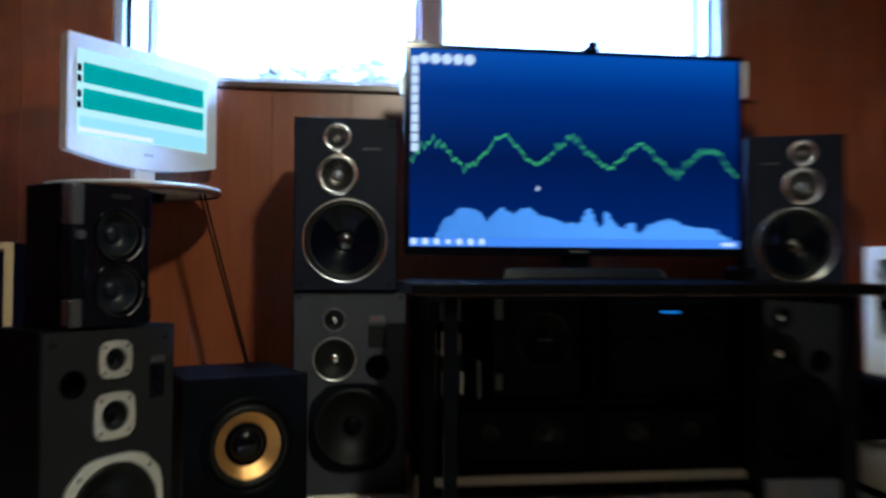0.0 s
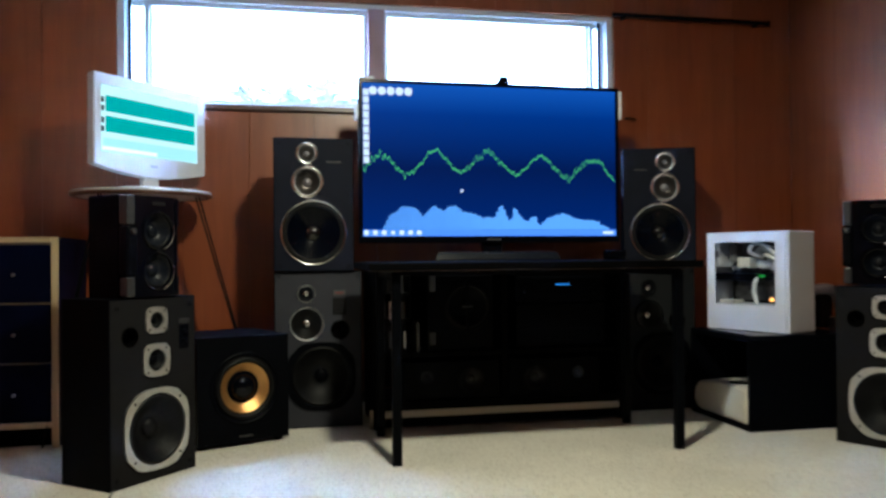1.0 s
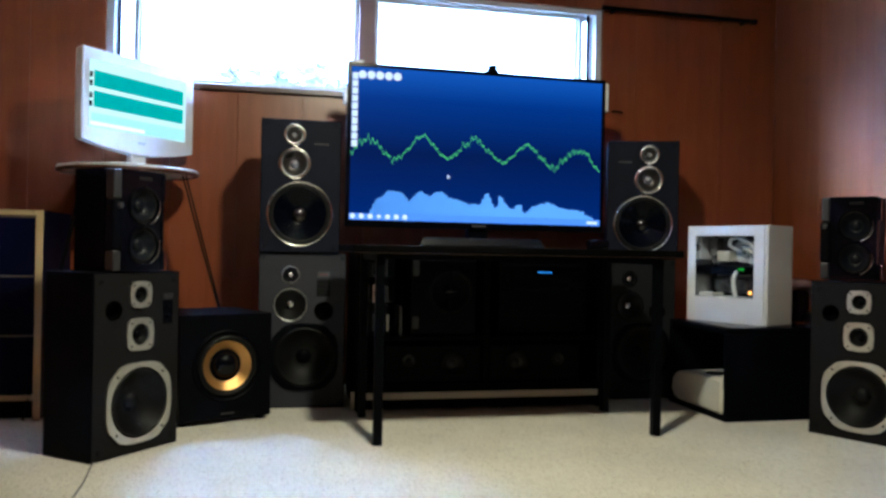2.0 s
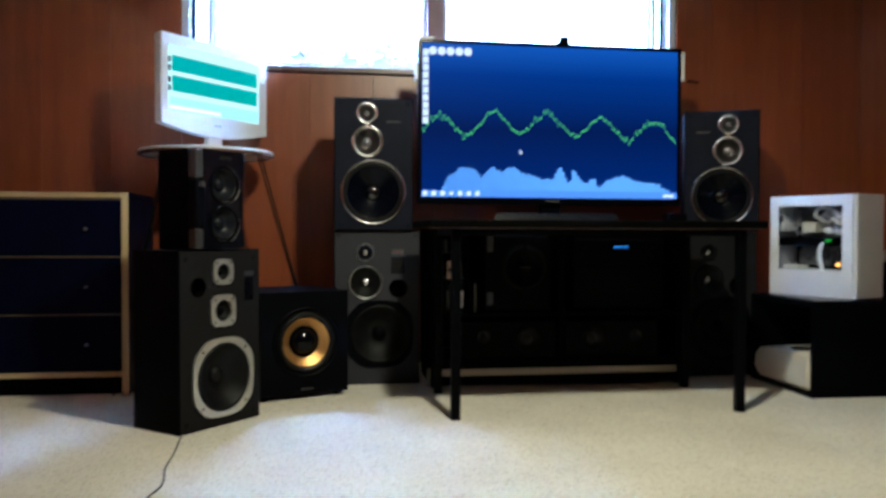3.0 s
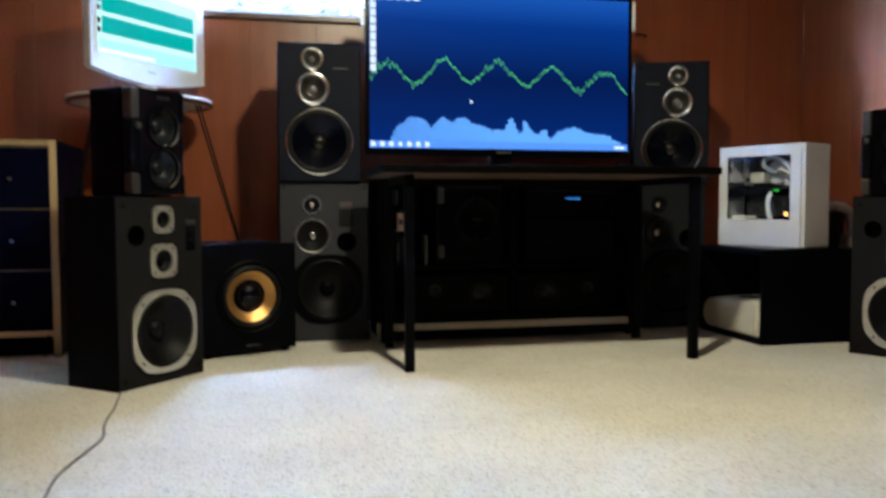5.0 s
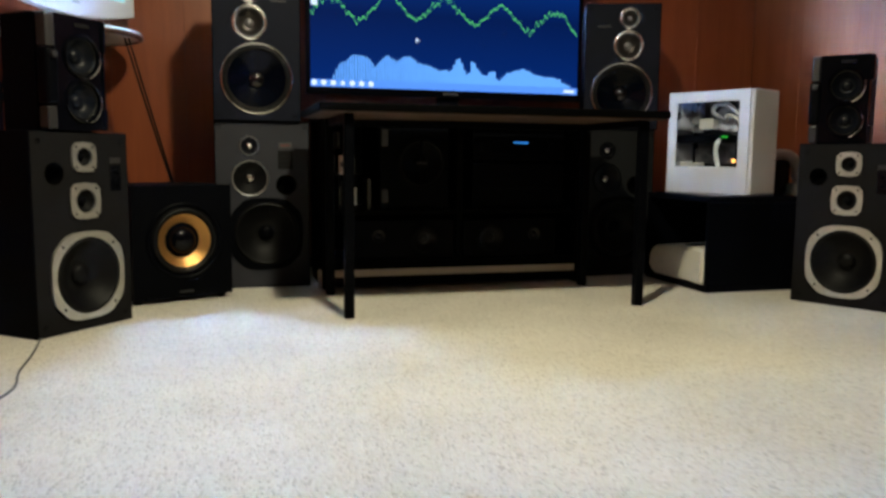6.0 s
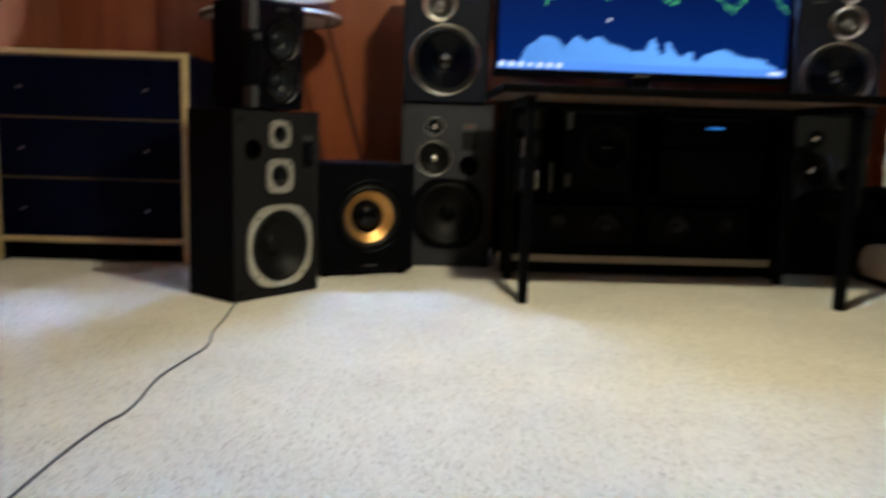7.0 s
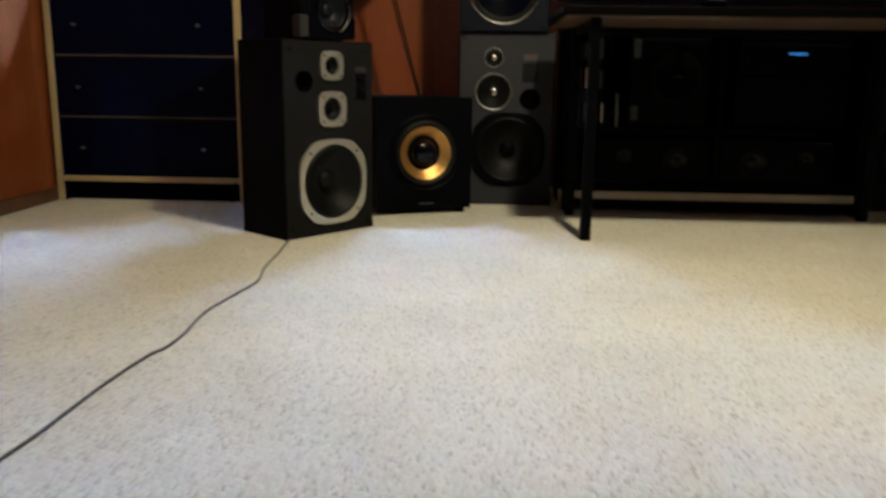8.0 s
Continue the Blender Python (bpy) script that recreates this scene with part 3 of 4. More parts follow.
part("cone", lathe([(0.102, -0.003), (0.085, -0.015), (0.062, -0.034), (0.050, -0.040)], 48, 0.005, 0.235, -0.018), GOLD, p, "woven gold cone", True)
part("dust_cap", lathe([(0.056, -0.038), (0.053, -0.020), (0.039, -0.004), (0.019, 0.004), (0, 0.006)], 32, 0.005, 0.235, -0.018), GLOSS, p, "gloss black dome", True)
part("badge", box(-0.02, -0.0205, 0.036, 0.035, -0.017, 0.044, 0.001), SILVER, sub, "small silver badge")
for x in (-0.165, 0.165):
    for y in (0.03, 0.33):
        part("foot", turned([(0.0, 0.0), (0.016, 0.0), (0.020, 0.021), (0.0, 0.021)], 16, x, y), RUBBER, sub)

# ---- desk and media cabinet ----
DZ = 0.742
desk = thing("desk", pose(0.965, 2.855, 0), "black-brown desk with square black steel legs", "desk")
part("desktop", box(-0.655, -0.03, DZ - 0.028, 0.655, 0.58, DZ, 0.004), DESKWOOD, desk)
for x in (-0.55, 0.57):
    for y in (0.022, 0.515):
        part("leg", box(x - 0.017, y - 0.017, 0, x + 0.017, y + 0.017, DZ - 0.033, 0.003), STEEL, desk)
part("underside", box(-0.645, -0.02, DZ - 0.0315, 0.645, 0.57, DZ - 0.0285), wood("bare brown board", (0.05, 0.027, 0.017), (0.10, 0.058, 0.04), 0.6, "X", coat=0.0), desk, "bare brown underside")
part("rail", box(-0.532, 0.506, DZ - 0.06, 0.552, 0.524, DZ - 0.0325, 0.002), STEEL, desk)
for x in (-0.55, 0.57):
    part("rail", box(x - 0.009, 0.040, DZ - 0.06, x + 0.009, 0.497, DZ - 0.0325, 0.002), STEEL, desk)

CX0, CX1, CY0, CY1 = 0.40, 1.575, 3.475, 3.90
media = thing("media_cabinet", pose(0, 0, 0), "black open media cabinet behind the desk with a pale shelf edge", "cabinet")
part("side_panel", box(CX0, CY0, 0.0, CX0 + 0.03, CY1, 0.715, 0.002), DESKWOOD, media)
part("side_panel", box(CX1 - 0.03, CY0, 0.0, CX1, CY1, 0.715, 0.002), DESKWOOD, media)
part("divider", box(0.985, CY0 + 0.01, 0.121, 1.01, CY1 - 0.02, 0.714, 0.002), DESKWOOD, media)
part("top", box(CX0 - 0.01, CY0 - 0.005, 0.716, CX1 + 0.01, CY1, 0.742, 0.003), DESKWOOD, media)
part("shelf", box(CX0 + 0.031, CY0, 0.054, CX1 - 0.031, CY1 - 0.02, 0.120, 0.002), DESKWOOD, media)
part("edge_strip", box(CX0 + 0.031, CY0 - 0.006, 0.053, CX1 - 0.031, CY0 - 0.001, 0.083, 0.001), SHELFWOOD, media, "pale wood edge strip")
part("plinth", box(CX0 + 0.031, CY0 - 0.004, 0.010, CX1 - 0.031, CY0 + 0.02, 0.052, 0.002), BLACK, media)
part("end_strip", box(CX0 - 0.018, CY0 + 0.03, 0.0, CX0 - 0.001, CY0 + 0.05, 0.082, 0.002), SHELFWOOD, media, "short pale bare wood end")
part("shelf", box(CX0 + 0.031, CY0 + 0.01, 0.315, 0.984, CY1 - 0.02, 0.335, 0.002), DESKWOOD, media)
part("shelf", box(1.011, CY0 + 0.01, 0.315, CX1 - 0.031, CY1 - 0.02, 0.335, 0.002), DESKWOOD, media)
part("back_panel", box(CX0 + 0.001, CY1 - 0.018, 0.122, CX1 - 0.001, CY1 - 0.004, 0.714), BLACK, media)


def centre_speaker(x, label, flip):
    t = thing("centre_speaker", pose(x, 3.52, 0.121), label, "loudspeaker", "centre loudspeakers on the lower shelf")
    w, h = 0.44, 0.17
    part("cabinet", box(-w / 2, 0.004, 0, w / 2, 0.24, h, 0.004), BLACK, t)
    s = -1 if flip else 1
    wo = [(s * 0.09, 0.085)]
    tw = (s * -0.115, 0.10)
    part("baffle", plate(rect(-w / 2 + 0.002, 0.002, w / 2 - 0.002, h - 0.002), [(*wo[0], 0.060), (*tw, 0.02)], 0.02, -0.02), SATIN, t)
    p = part("woofer", lathe([(0.066, 0), (0.066, 0.004), (0.060, 0.005), (0.058, -0.002)], 32, *wo[0], -0.02), SATIN, t, smooth=True)
    driver_cone(p, *wo[0], 0.058, 0.018, 0.010, mat=DULLCONE, cap=0.36, y=-0.02)
    p = part("tweeter", lathe([(0.028, 0), (0.028, 0.004), (0.019, 0.002), (0.012, -0.006), (0.009, 0.0), (0, 0.004)], 26, *tw, -0.02), DULLCONE, t, smooth=True)
    part("port", lathe([(0.022, 0.002), (0.019, 0.002), (0.019, -0.018), (0, -0.018)], 24, s * -0.185, 0.075, -0.02), VOID, t)
    return t


centre_speaker(0.755, "black centre loudspeaker lying on the lower cabinet shelf", False)
centre_speaker(1.24, "black centre loudspeaker lying on the lower cabinet shelf", True)

# loudspeaker in the upper bay
bay = thing("bookshelf_speaker", pose(0.80, 3.53, 0.336), "black bookshelf loudspeaker inside the media cabinet", "loudspeaker")
part("cabinet", box(-0.15, 0.004, 0, 0.15, 0.28, 0.365, 0.004), BLACK, bay)
part("baffle", plate(rect(-0.149, 0.001, 0.149, 0.364), [(0.03, 0.20, 0.105)], 0.02, -0.02), SATIN, bay)
p = part("woofer", lathe([(0.115, 0), (0.115, 0.004), (0.106, 0.006), (0.102, -0.002)], 40, 0.03, 0.20, -0.02), SATIN, bay, smooth=True)
driver_cone(p, 0.03, 0.20, 0.102, 0.018, 0.014, mat=SATIN, cap=0.3, y=-0.02)
part("badge", box(0.005, -0.030, 0.196, 0.055, -0.0262, 0.203, 0.001), SILVER, bay, "small pale badge")
part("grille_bar", box(0.024, -0.026, 0.09, 0.036, -0.0205, 0.31, 0.001), SATIN, bay)
for z0, z1 in ((0.03, 0.085), (0.27, 0.34)):
    part("side_strip", box(-0.146, -0.026, z0, -0.118, -0.0205, z1, 0.002), GREYCASE, bay, "grey strip")

# receiver with a blue display, disc player under it
rec = thing("receiver", pose(1.285, 3.53, 0.54), "black stereo receiver with a lit blue display", "receiver")
part("case", box(-0.215, 0.012, 0.012, 0.215, 0.33, 0.155, 0.003), STEEL, rec)
part("front_panel", box(-0.218, -0.004, 0.010, 0.218, 0.011, 0.157, 0.003), SATIN, rec)
part("display", box(-0.06, -0.0065, 0.072, 0.13, -0.0042, 0.107), SATIN, rec)
part("display_reading", box(-0.028, -0.008, 0.086, 0.040, -0.0066, 0.0915), glow("blue display light", (0.05, 0.35, 1.0), 0.9), rec, "lit blue reading")
for x, r in ((0.165, 0.024), (-0.17, 0.016)):
    part("knob", lathe([(r, 0), (r * 0.95, 0.014), (0, 0.015)], 22, x, 0.065, -0.004), SATIN, rec, smooth=True)
for k in range(6):
    part("button", box(-0.12 + k * 0.035, -0.007, 0.035, -0.10 + k * 0.035, -0.0042, 0.043, 0.001), SATIN, rec)
for x in (-0.17, 0.17):
    for y in (0.04, 0.29):
        part("foot", turned([(0, 0), (0.018, 0), (0.018, 0.0125), (0, 0.0125)], 14, x, y), RUBBER, rec)
cdp = thing("disc_player", pose(1.285, 3.53, 0.336), "black disc player stacked under the receiver", "disc player")
part("case", box(-0.215, 0.012, 0.0, 0.215, 0.30, 0.203, 0.003), STEEL, cdp)
part("front_panel", box(-0.218, -0.002, 0.0, 0.218, 0.011, 0.203, 0.003), SATIN, cdp)
part("tray", box(-0.15, -0.006, 0.125, 0.07, -0.0022, 0.150, 0.001), SATIN, cdp)
part("slot_line", box(-0.19, -0.004, 0.085, 0.19, -0.0022, 0.089), DARKGREY, cdp)

# cases standing in the narrow left slot of the cabinet
for k, (x, z0, h) in enumerate(((0.445, 0.336, 0.125), (0.475, 0.336, 0.14), (0.505, 0.336, 0.12), (0.540, 0.336, 0.135), (0.60, 0.336, 0.13))):
    g = thing("disc_case", pose(x, 3.50, z0), "upright grey disc case on the cabinet shelf", "disc case", "disc cases in the cabinet")
    part("case", box(-0.007, 0, 0, 0.007, 0.13, h, 0.001), SATIN if k % 2 else GREYCASE, g)
    part("spine_print", box(-0.0055, -0.001, 0.02, 0.0055, -0.0001, h * 0.7), PRINT if k == 3 else DIMPRINT, g, "pale spine print")
rack = thing("disc_rack", pose(0.50, 3.50, 0.48), "narrow black disc rack with pale cases inside the cabinet", "rack")
for z in (0.0, 0.115, 0.225):
    part("shelf", box(-0.065, 0, z, 0.065, 0.2, z + 0.006), STEEL, rack)
for x in (-0.068, 0.065):
    part("side", box(x, 0, 0.0, x + 0.003, 0.2, 0.231), STEEL, rack)
for k, (x, z, h, mt) in enumerate(((-0.05, 0.0065, 0.08, GREYCASE), (0.012, 0.0065, 0.09, GREYCASE), (0.035, 0.0065, 0.07, DIMPRINT), (-0.03, 0.1215, 0.06, GREYCASE), (0.03, 0.1215, 0.075, DIMPRINT))):
    g = thing("disc_case", pose(0.50 + x, 3.505, 0.48 + z), "upright pale disc case in the narrow rack", "disc case", "disc cases in the rack")
    part("case", box(-0.006, 0, 0, 0.006, 0.13, h, 0.001), mt, g)

pink = thing("card_box", pose(0.484, 3.494, 0.4865), "small pale pink card box in the disc rack", "box")
part("body", box(-0.014, -0.012, 0, 0.014, 0.012, 0.078, 0.001), material("pale pink card", (0.55, 0.42, 0.42), 0.6, vary=0.2, scale=30), pink)
part("print_bar", box(-0.010, -0.0132, 0.03, 0.010, -0.0121, 0.05), DIMPRINT, pink)

# ---- television ----
TX0, TX1, TZ0, TZ1 = 0.347, 1.636, 0.828, 1.590
tv = thing("television", pose(1.000, 3.669, 0, 0, 0, 0.8), "large flat television showing a waveform and spectrum on blue", "television")
half = (TX1 - TX0) / 2
body = box(-half, 0.0, TZ0, half, 0.035, TZ1, 0.005)
box(-half + 0.2, 0.034, TZ0 + 0.06, half - 0.2, 0.075, TZ1 - 0.22, 0.02, body)
part("body", body, SATIN, tv)
BW = 0.018
for c in ((-half, TZ1 - BW, half, TZ1), (-half, TZ0, half, TZ0 + 0.032), (-half, TZ0 + 0.033, -half + BW, TZ1 - BW - 0.001), (half - BW, TZ0 + 0.033, half, TZ1 - BW - 0.001)):
    part("bezel", box(c[0], -0.008, c[1], c[2], -0.001, c[3], 0.002), GLOSS, tv)
part("brand_plate", box(-0.035, -0.0095, TZ0 + 0.012, 0.035, -0.0075, TZ0 + 0.020), DIMPRINT, tv, "small grey plate")


def screen_material():
    """Blue desktop, lighter towards the top."""
    m = glow("blue desktop picture", (0, 0, 0), 1.0)
    n, l = m.node_tree.nodes, m.node_tree.links
    b = n["Principled BSDF"]
    co = n.new("ShaderNodeTexCoord")
    sep = n.new("ShaderNodeSeparateXYZ")
    l.new(co.outputs["Generated"], sep.inputs[0])
    ramp = n.new("ShaderNodeValToRGB")
    e = ramp.color_ramp.elements
    e[0].position, e[0].color = 0.0, (0.001, 0.020, 0.145, 1)
    e[1].position, e[1].color = 1.0, (0.010, 0.085, 0.40, 1)
    k = e.new(0.45)
    k.color = (0.001, 0.010, 0.073, 1)
    k = e.new(0.8)
    k.color = (0.002, 0.032, 0.205, 1)
    l.new(sep.outputs["Z"], ramp.inputs["Fac"])
    l.new(ramp.outputs[0], b.inputs["Emission Color"])
    return m


SX0, SX1, SZ0, SZ1 = -half + BW, half - BW, TZ0 + 0.032, TZ1 - BW
screen = part("screen", box(SX0, -0.004, SZ0, SX1, -0.001, SZ1), screen_material(), tv, "lit blue screen")
SU = lambda u: SX0 + u * (SX1 - SX0)
SV = lambda v: SZ1 - v * (SZ1 - SZ0)
rng = random.Random(5)
# green waveform: crests and troughs joined by ragged slopes
WAVE = ((0.0, 0.566), (0.050, 0.470), (0.077, 0.480), (0.169, 0.605), (0.274, 0.425), (0.366, 0.578), (0.478, 0.440), (0.593, 0.588), (0.690, 0.452), (0.800, 0.615), (0.892, 0.479), (0.927, 0.487), (1.0, 0.625))


def eased(keys, u):
    """Height at u of a line that eases from key to key."""
    for (u0, v0), (u1, v1) in zip(keys, keys[1:]):
        if u <= u1:
            f = (u - u0) / (u1 - u0)
            return v0 + (v1 - v0) * (0.45 * f + 0.55 * f * f * (3 - 2 * f))
    return keys[-1][1]


pts = []
for i in range(121):
    u = i / 120 * 0.995
    pts.append((SU(u), SV(eased(WAVE, u) + (0.013 + 0.008 * math.sin(u * 17)) * (1 if i % 2 else -1) * rng.uniform(0.2, 1.6) + 0.008 * math.sin(u * 171))))
bm = bmesh.new()
rows = [[bm.verts.new((x, -0.0055, z + s)) for s in (-0.0036, 0.0036)] for x, z in pts]
for a, b in zip(rows, rows[1:]):
    bm.faces.new((a[0], b[0], b[1], a[1]))
part("waveform", bm, glow("green trace", (0.10, 0.62, 0.16), 1.0), screen, "bright green waveform")
# spectrum bars
BARS = glow("pale blue bars", (0.13, 0.40, 1.0), 1.0)
spectrum = tagged(new("spectrum"), "pale blue spectrum bars")
spectrum.parent = screen
unit = mesh_of("bar", box(0, -0.0008, 0, 1, 0, 1), BARS)
LEVELS = ((0.0, 0.01), (0.065, 0.03), (0.10, 0.145), (0.153, 0.190), (0.185, 0.195), (0.221, 0.13), (0.264, 0.195), (0.298, 0.168), (0.335, 0.198), (0.394, 0.155), (0.455, 0.12), (0.499, 0.12), (0.524, 0.20), (0.562, 0.095), (0.577, 0.178), (0.622, 0.095), (0.661, 0.13), (0.679, 0.065), (0.724, 0.132), (0.781, 0.15), (0.839, 0.117), (0.909, 0.10), (0.956, 0.062), (1.0, 0.015))
for i in range(104):
    u = i / 104
    hgt = eased(LEVELS, u) + rng.uniform(-0.008, 0.010) - 0.042
    if hgt < 0.004:
        continue
    bar = new("bar", unit)
    bar.parent = spectrum
    bar.matrix_basis = Matrix.Translation((SU(u), -0.0042, SV(0.957))) @ Matrix.Diagonal((SU(0.0062 + 0.0034 * min(1.0, u / 0.6)) - SU(0), 1, hgt * (SZ1 - SZ0), 1))
part("taskbar", box(SU(0), -0.0052, SV(1), SU(1), -0.0042, SV(0.958)), glow("taskbar blue", (0.10, 0.30, 0.95), 1.0), screen, "light blue bar")
ICON = glow("white icons", (0.72, 0.86, 1.0), 1.0)
def round_icon(u, v, r):
    part("icon", lathe([(0, 0.0012), (r * 0.75, 0.0012), (r, 0.0002)], 14, SU(u), SV(v), -0.0052), ICON, screen)


for k in range(7):
    round_icon(0.012 + k * 0.033, 0.977, 0.0125 if k != 3 else 0.010)
part("icon", box(SU(0.945), -0.0062, SV(0.990), SU(0.988), -0.0053, SV(0.970)), ICON, screen)
for k in range(10):
    part("icon", box(SU(0.003), -0.0058, SV(0.082 + k * 0.049), SU(0.024), -0.0042, SV(0.040 + k * 0.049), 0.0006), ICON, screen)
for k in range(5):
    round_icon(0.040 + k * 0.033, 0.050, 0.0195)
bm = bmesh.new()
bm.faces.new([bm.verts.new((SU(0.372) + a, -0.0052, SV(0.685) + b)) for a, b in ((0, 0), (0.016, -0.012), (0.006, -0.014), (0, -0.022))])
part("pointer", bm, ICON, screen, "white pointer")
# neck, base, edge clips
part("neck", box(-0.05, 0.012, 0.762, 0.05, 0.06, TZ0 + 0.05, 0.008), GLOSS, tv)
bm = bmesh.new()
v0 = [bm.verts.new(c) for c in ((-0.31, -0.10, 0.743), (0.31, -0.10, 0.743), (0.22, 0.18, 0.743), (-0.22, 0.18, 0.743))]
v1 = [bm.verts.new(c) for c in ((-0.29, -0.085, 0.784), (0.29, -0.085, 0.784), (0.20, 0.16, 0.784), (-0.20, 0.16, 0.784))]
bm.faces.new(v0[::-1]), bm.faces.new(v1)
for i in range(4):
    bm.faces.new((v0[i], v0[(i + 1) % 4], v1[(i + 1) % 4], v1[i]))
bmesh.ops.bevel(bm, geom=list(bm.edges), offset=0.006, segments=3, affect="EDGES")
part("base", bm, material("dark grey gloss", (0.007, 0.009, 0.015), 0.25, vary=0.1), tv, "dark glossy base plate")
part("edge_clip", box(half + 0.0005, -0.006, 1.435, half + 0.020, 0.03, 1.575, 0.005), WHITEPL, tv, "white clip on the edge")
part("edge_clip", box(-half - 0.016, -0.006, 1.40, -half - 0.0005, 0.03, 1.475, 0.005), WHITEPL, tv, "white clip on the edge")
part("edge_clip", box(-half + 0.002, -0.006, TZ1 + 0.0005, -half + 0.075, 0.025, TZ1 + 0.013, 0.004), WHITEPL, tv, "white clip on the edge")
webcam = thing("webcam", pose(1.055, 3.674, 1.591), "small black webcam on top of the television", "webcam")
part("body", box(-0.022, -0.022, 0.012, 0.022, 0.012, 0.034, 0.008, seg=3), SATIN, webcam)
part("clip", box(-0.028, -0.018, 0.0, 0.028, 0.035, 0.0115, 0.003), SATIN, webcam)
part("lens", lathe([(0.009, 0), (0.009, 0.003), (0, 0.005)], 16, 0, 0.023, -0.022), GLOSS, webcam, smooth=True)
puck = thing("remote_sensor", pose(1.565, 3.55, DZ), "small black remote box on the cabinet by the television", "remote box")
part("body", box(-0.05, -0.03, 0.001, 0.05, 0.03, 0.045, 0.010, seg=3), GLOSS, puck)

# ---- dresser ----
DX0, DX1, DY, DH = -1.675, -0.888, 3.465, 0.856
dr = thing("dresser", pose(0, 0, 0), "navy three-drawer dresser with pale birch edges", "dresser")
part("side_panel", box(DX0, DY + 0.012, 0.0, DX0 + 0.028, DY + 0.48, DH - 0.021, 0.001), NAVY, dr)
part("side_panel", box(DX1 - 0.028, DY + 0.012, 0.0, DX1, DY + 0.48, DH - 0.021, 0.001), NAVY, dr)
part("top", box(DX0, DY + 0.012, DH - 0.020, DX1, DY + 0.48, DH, 0.001), NAVY, dr)
for x0, x1 in ((DX0, DX0 + 0.024), (DX1 - 0.026, DX1)):
    part("edge_strip", box(x0, DY, 0.0, x1, DY + 0.0115, DH, 0.002), BIRCH, dr, "pale birch edge")
BIRCHX = wood("birch edging lengthwise", (0.38, 0.28, 0.15), (0.64, 0.50, 0.30), 0.45, "X", coat=0.1)
part("edge_strip", box(DX0 + 0.025, DY, DH - 0.022, DX1 - 0.027, DY + 0.0115, DH, 0.002), BIRCHX, dr, "pale birch edge")
part("edge_strip", box(DX0 + 0.025, DY, 0.082, DX1 - 0.027, DY + 0.02, 0.104, 0.002), BIRCHX, dr, "pale birch rail")
part("back_panel", box(DX0 + 0.029, DY + 0.46, 0.0, DX1 - 0.029, DY + 0.478, DH - 0.021), NAVY, dr)
part("plinth", box(DX0 + 0.029, DY + 0.06, 0.0, DX1 - 0.029, DY + 0.08, 0.08), BLACK, dr)
dh = (DH - 0.024 - 0.106) / 3
for k in range(3):
    z0 = 0.106 + k * dh
    d = part("drawer", box(DX0 + 0.0285, DY + 0.002, z0 + 0.002, DX1 - 0.0285, DY + 0.40, z0 + dh - 0.008, 0.002), NAVY, dr)
    part("lip", box(DX0 + 0.026, DY - 0.001, z0 + dh - 0.0065, DX1 - 0.028, DY + 0.0018, z0 + dh - 0.0005, 0.001), LIP, d, "thin dull edge")
    for x in (DX0 + 0.125, DX1 - 0.165):
        part("knob", lathe([(0.004, 0), (0.004, 0.010), (0.007, 0.014), (0.007, 0.019), (0, 0.022)], 16, x, z0 + dh * 0.47, DY + 0.002), DIMMETAL, d, "small steel knob", True)

# ---- round stand and monitor ----
stand = thing("round_stand", pose(-0.63, 3.90, 0), "tall round side table with a pale top and thin rod legs", "side table")
part("tabletop", turned([(0, 1.052), (0.285, 1.052), (0.306, 1.060), (0.310, 1.068), (0.306, 1.074), (0, 1.076)], 56), WHITEPL, stand, "pale round top", True)
part("rim", turned([(0.296, 1.047), (0.313, 1.054), (0.313, 1.062), (0.300, 1.058), (0.296, 1.047)], 56), TRIM, stand, "dark rim", True)
part("collar", turned([(0, 1.020), (0.10, 1.020), (0.11, 1.051), (0, 1.051)], 32), STEEL, stand)
for a in (-10, 125, 235):
    ca, sa = math.cos(radians(a)), math.sin(radians(a))
    for s in (-0.016, 0.0):
        part("leg", tube([((0.262 + s) * ca, (0.262 + s) * sa, 1.05), ((0.352 + s * 0.8) * ca, (0.352 + s * 0.8) * sa, 0.72), (0.55 * ca, 0.55 * sa if sa < 0.5 else 0.26, 0.006)], 0.0042), STEEL, stand, smooth=True)

MW, MZ0, MZ1 = 0.655, 1.141, 1.575
mon = thing("monitor", pose(-0.595, 3.88, 0, 0, 0, 51), "white flat monitor showing teal audio tracks on a round stand", "monitor")
hw = MW / 2
bm = bmesh.new()
outline = [(-hw, MZ0 + 0.035)] + [(-hw + MW * i / 10, MZ0 + 0.035 - 0.040 * math.sin(math.pi * i / 10)) for i in range(1, 10)] + [(hw, MZ0 + 0.035), (hw, MZ1), (-hw, MZ1)]
f = [bm.verts.new((x, -0.028, z)) for x, z in outline]
g = [bm.verts.new((x * 0.985, 0.022, MZ0 + 0.02 + (z - MZ0 - 0.02) * 0.985)) for x, z in outline]
bm.faces.new(f), bm.faces.new(g[::-1])
for i in range(len(f)):
    bm.faces.new((f[i], g[i], g[(i + 1) % len(f)], f[(i + 1) % len(f)]))
bmesh.ops.bevel(bm, geom=[e for e in bm.edges], offset=0.004, segments=2, affect="EDGES")
part("body", bm, WHITEPL, mon)
sc0, sc1, sz0, sz1 = -hw + 0.034, hw - 0.058, MZ0 + 0.090, MZ1 - 0.052
ms = part("screen", box(sc0, -0.0305, sz0, sc1, -0.0285, sz1), glow("white window light", (0.62, 0.95, 0.93), 1.0), mon, "lit white screen")
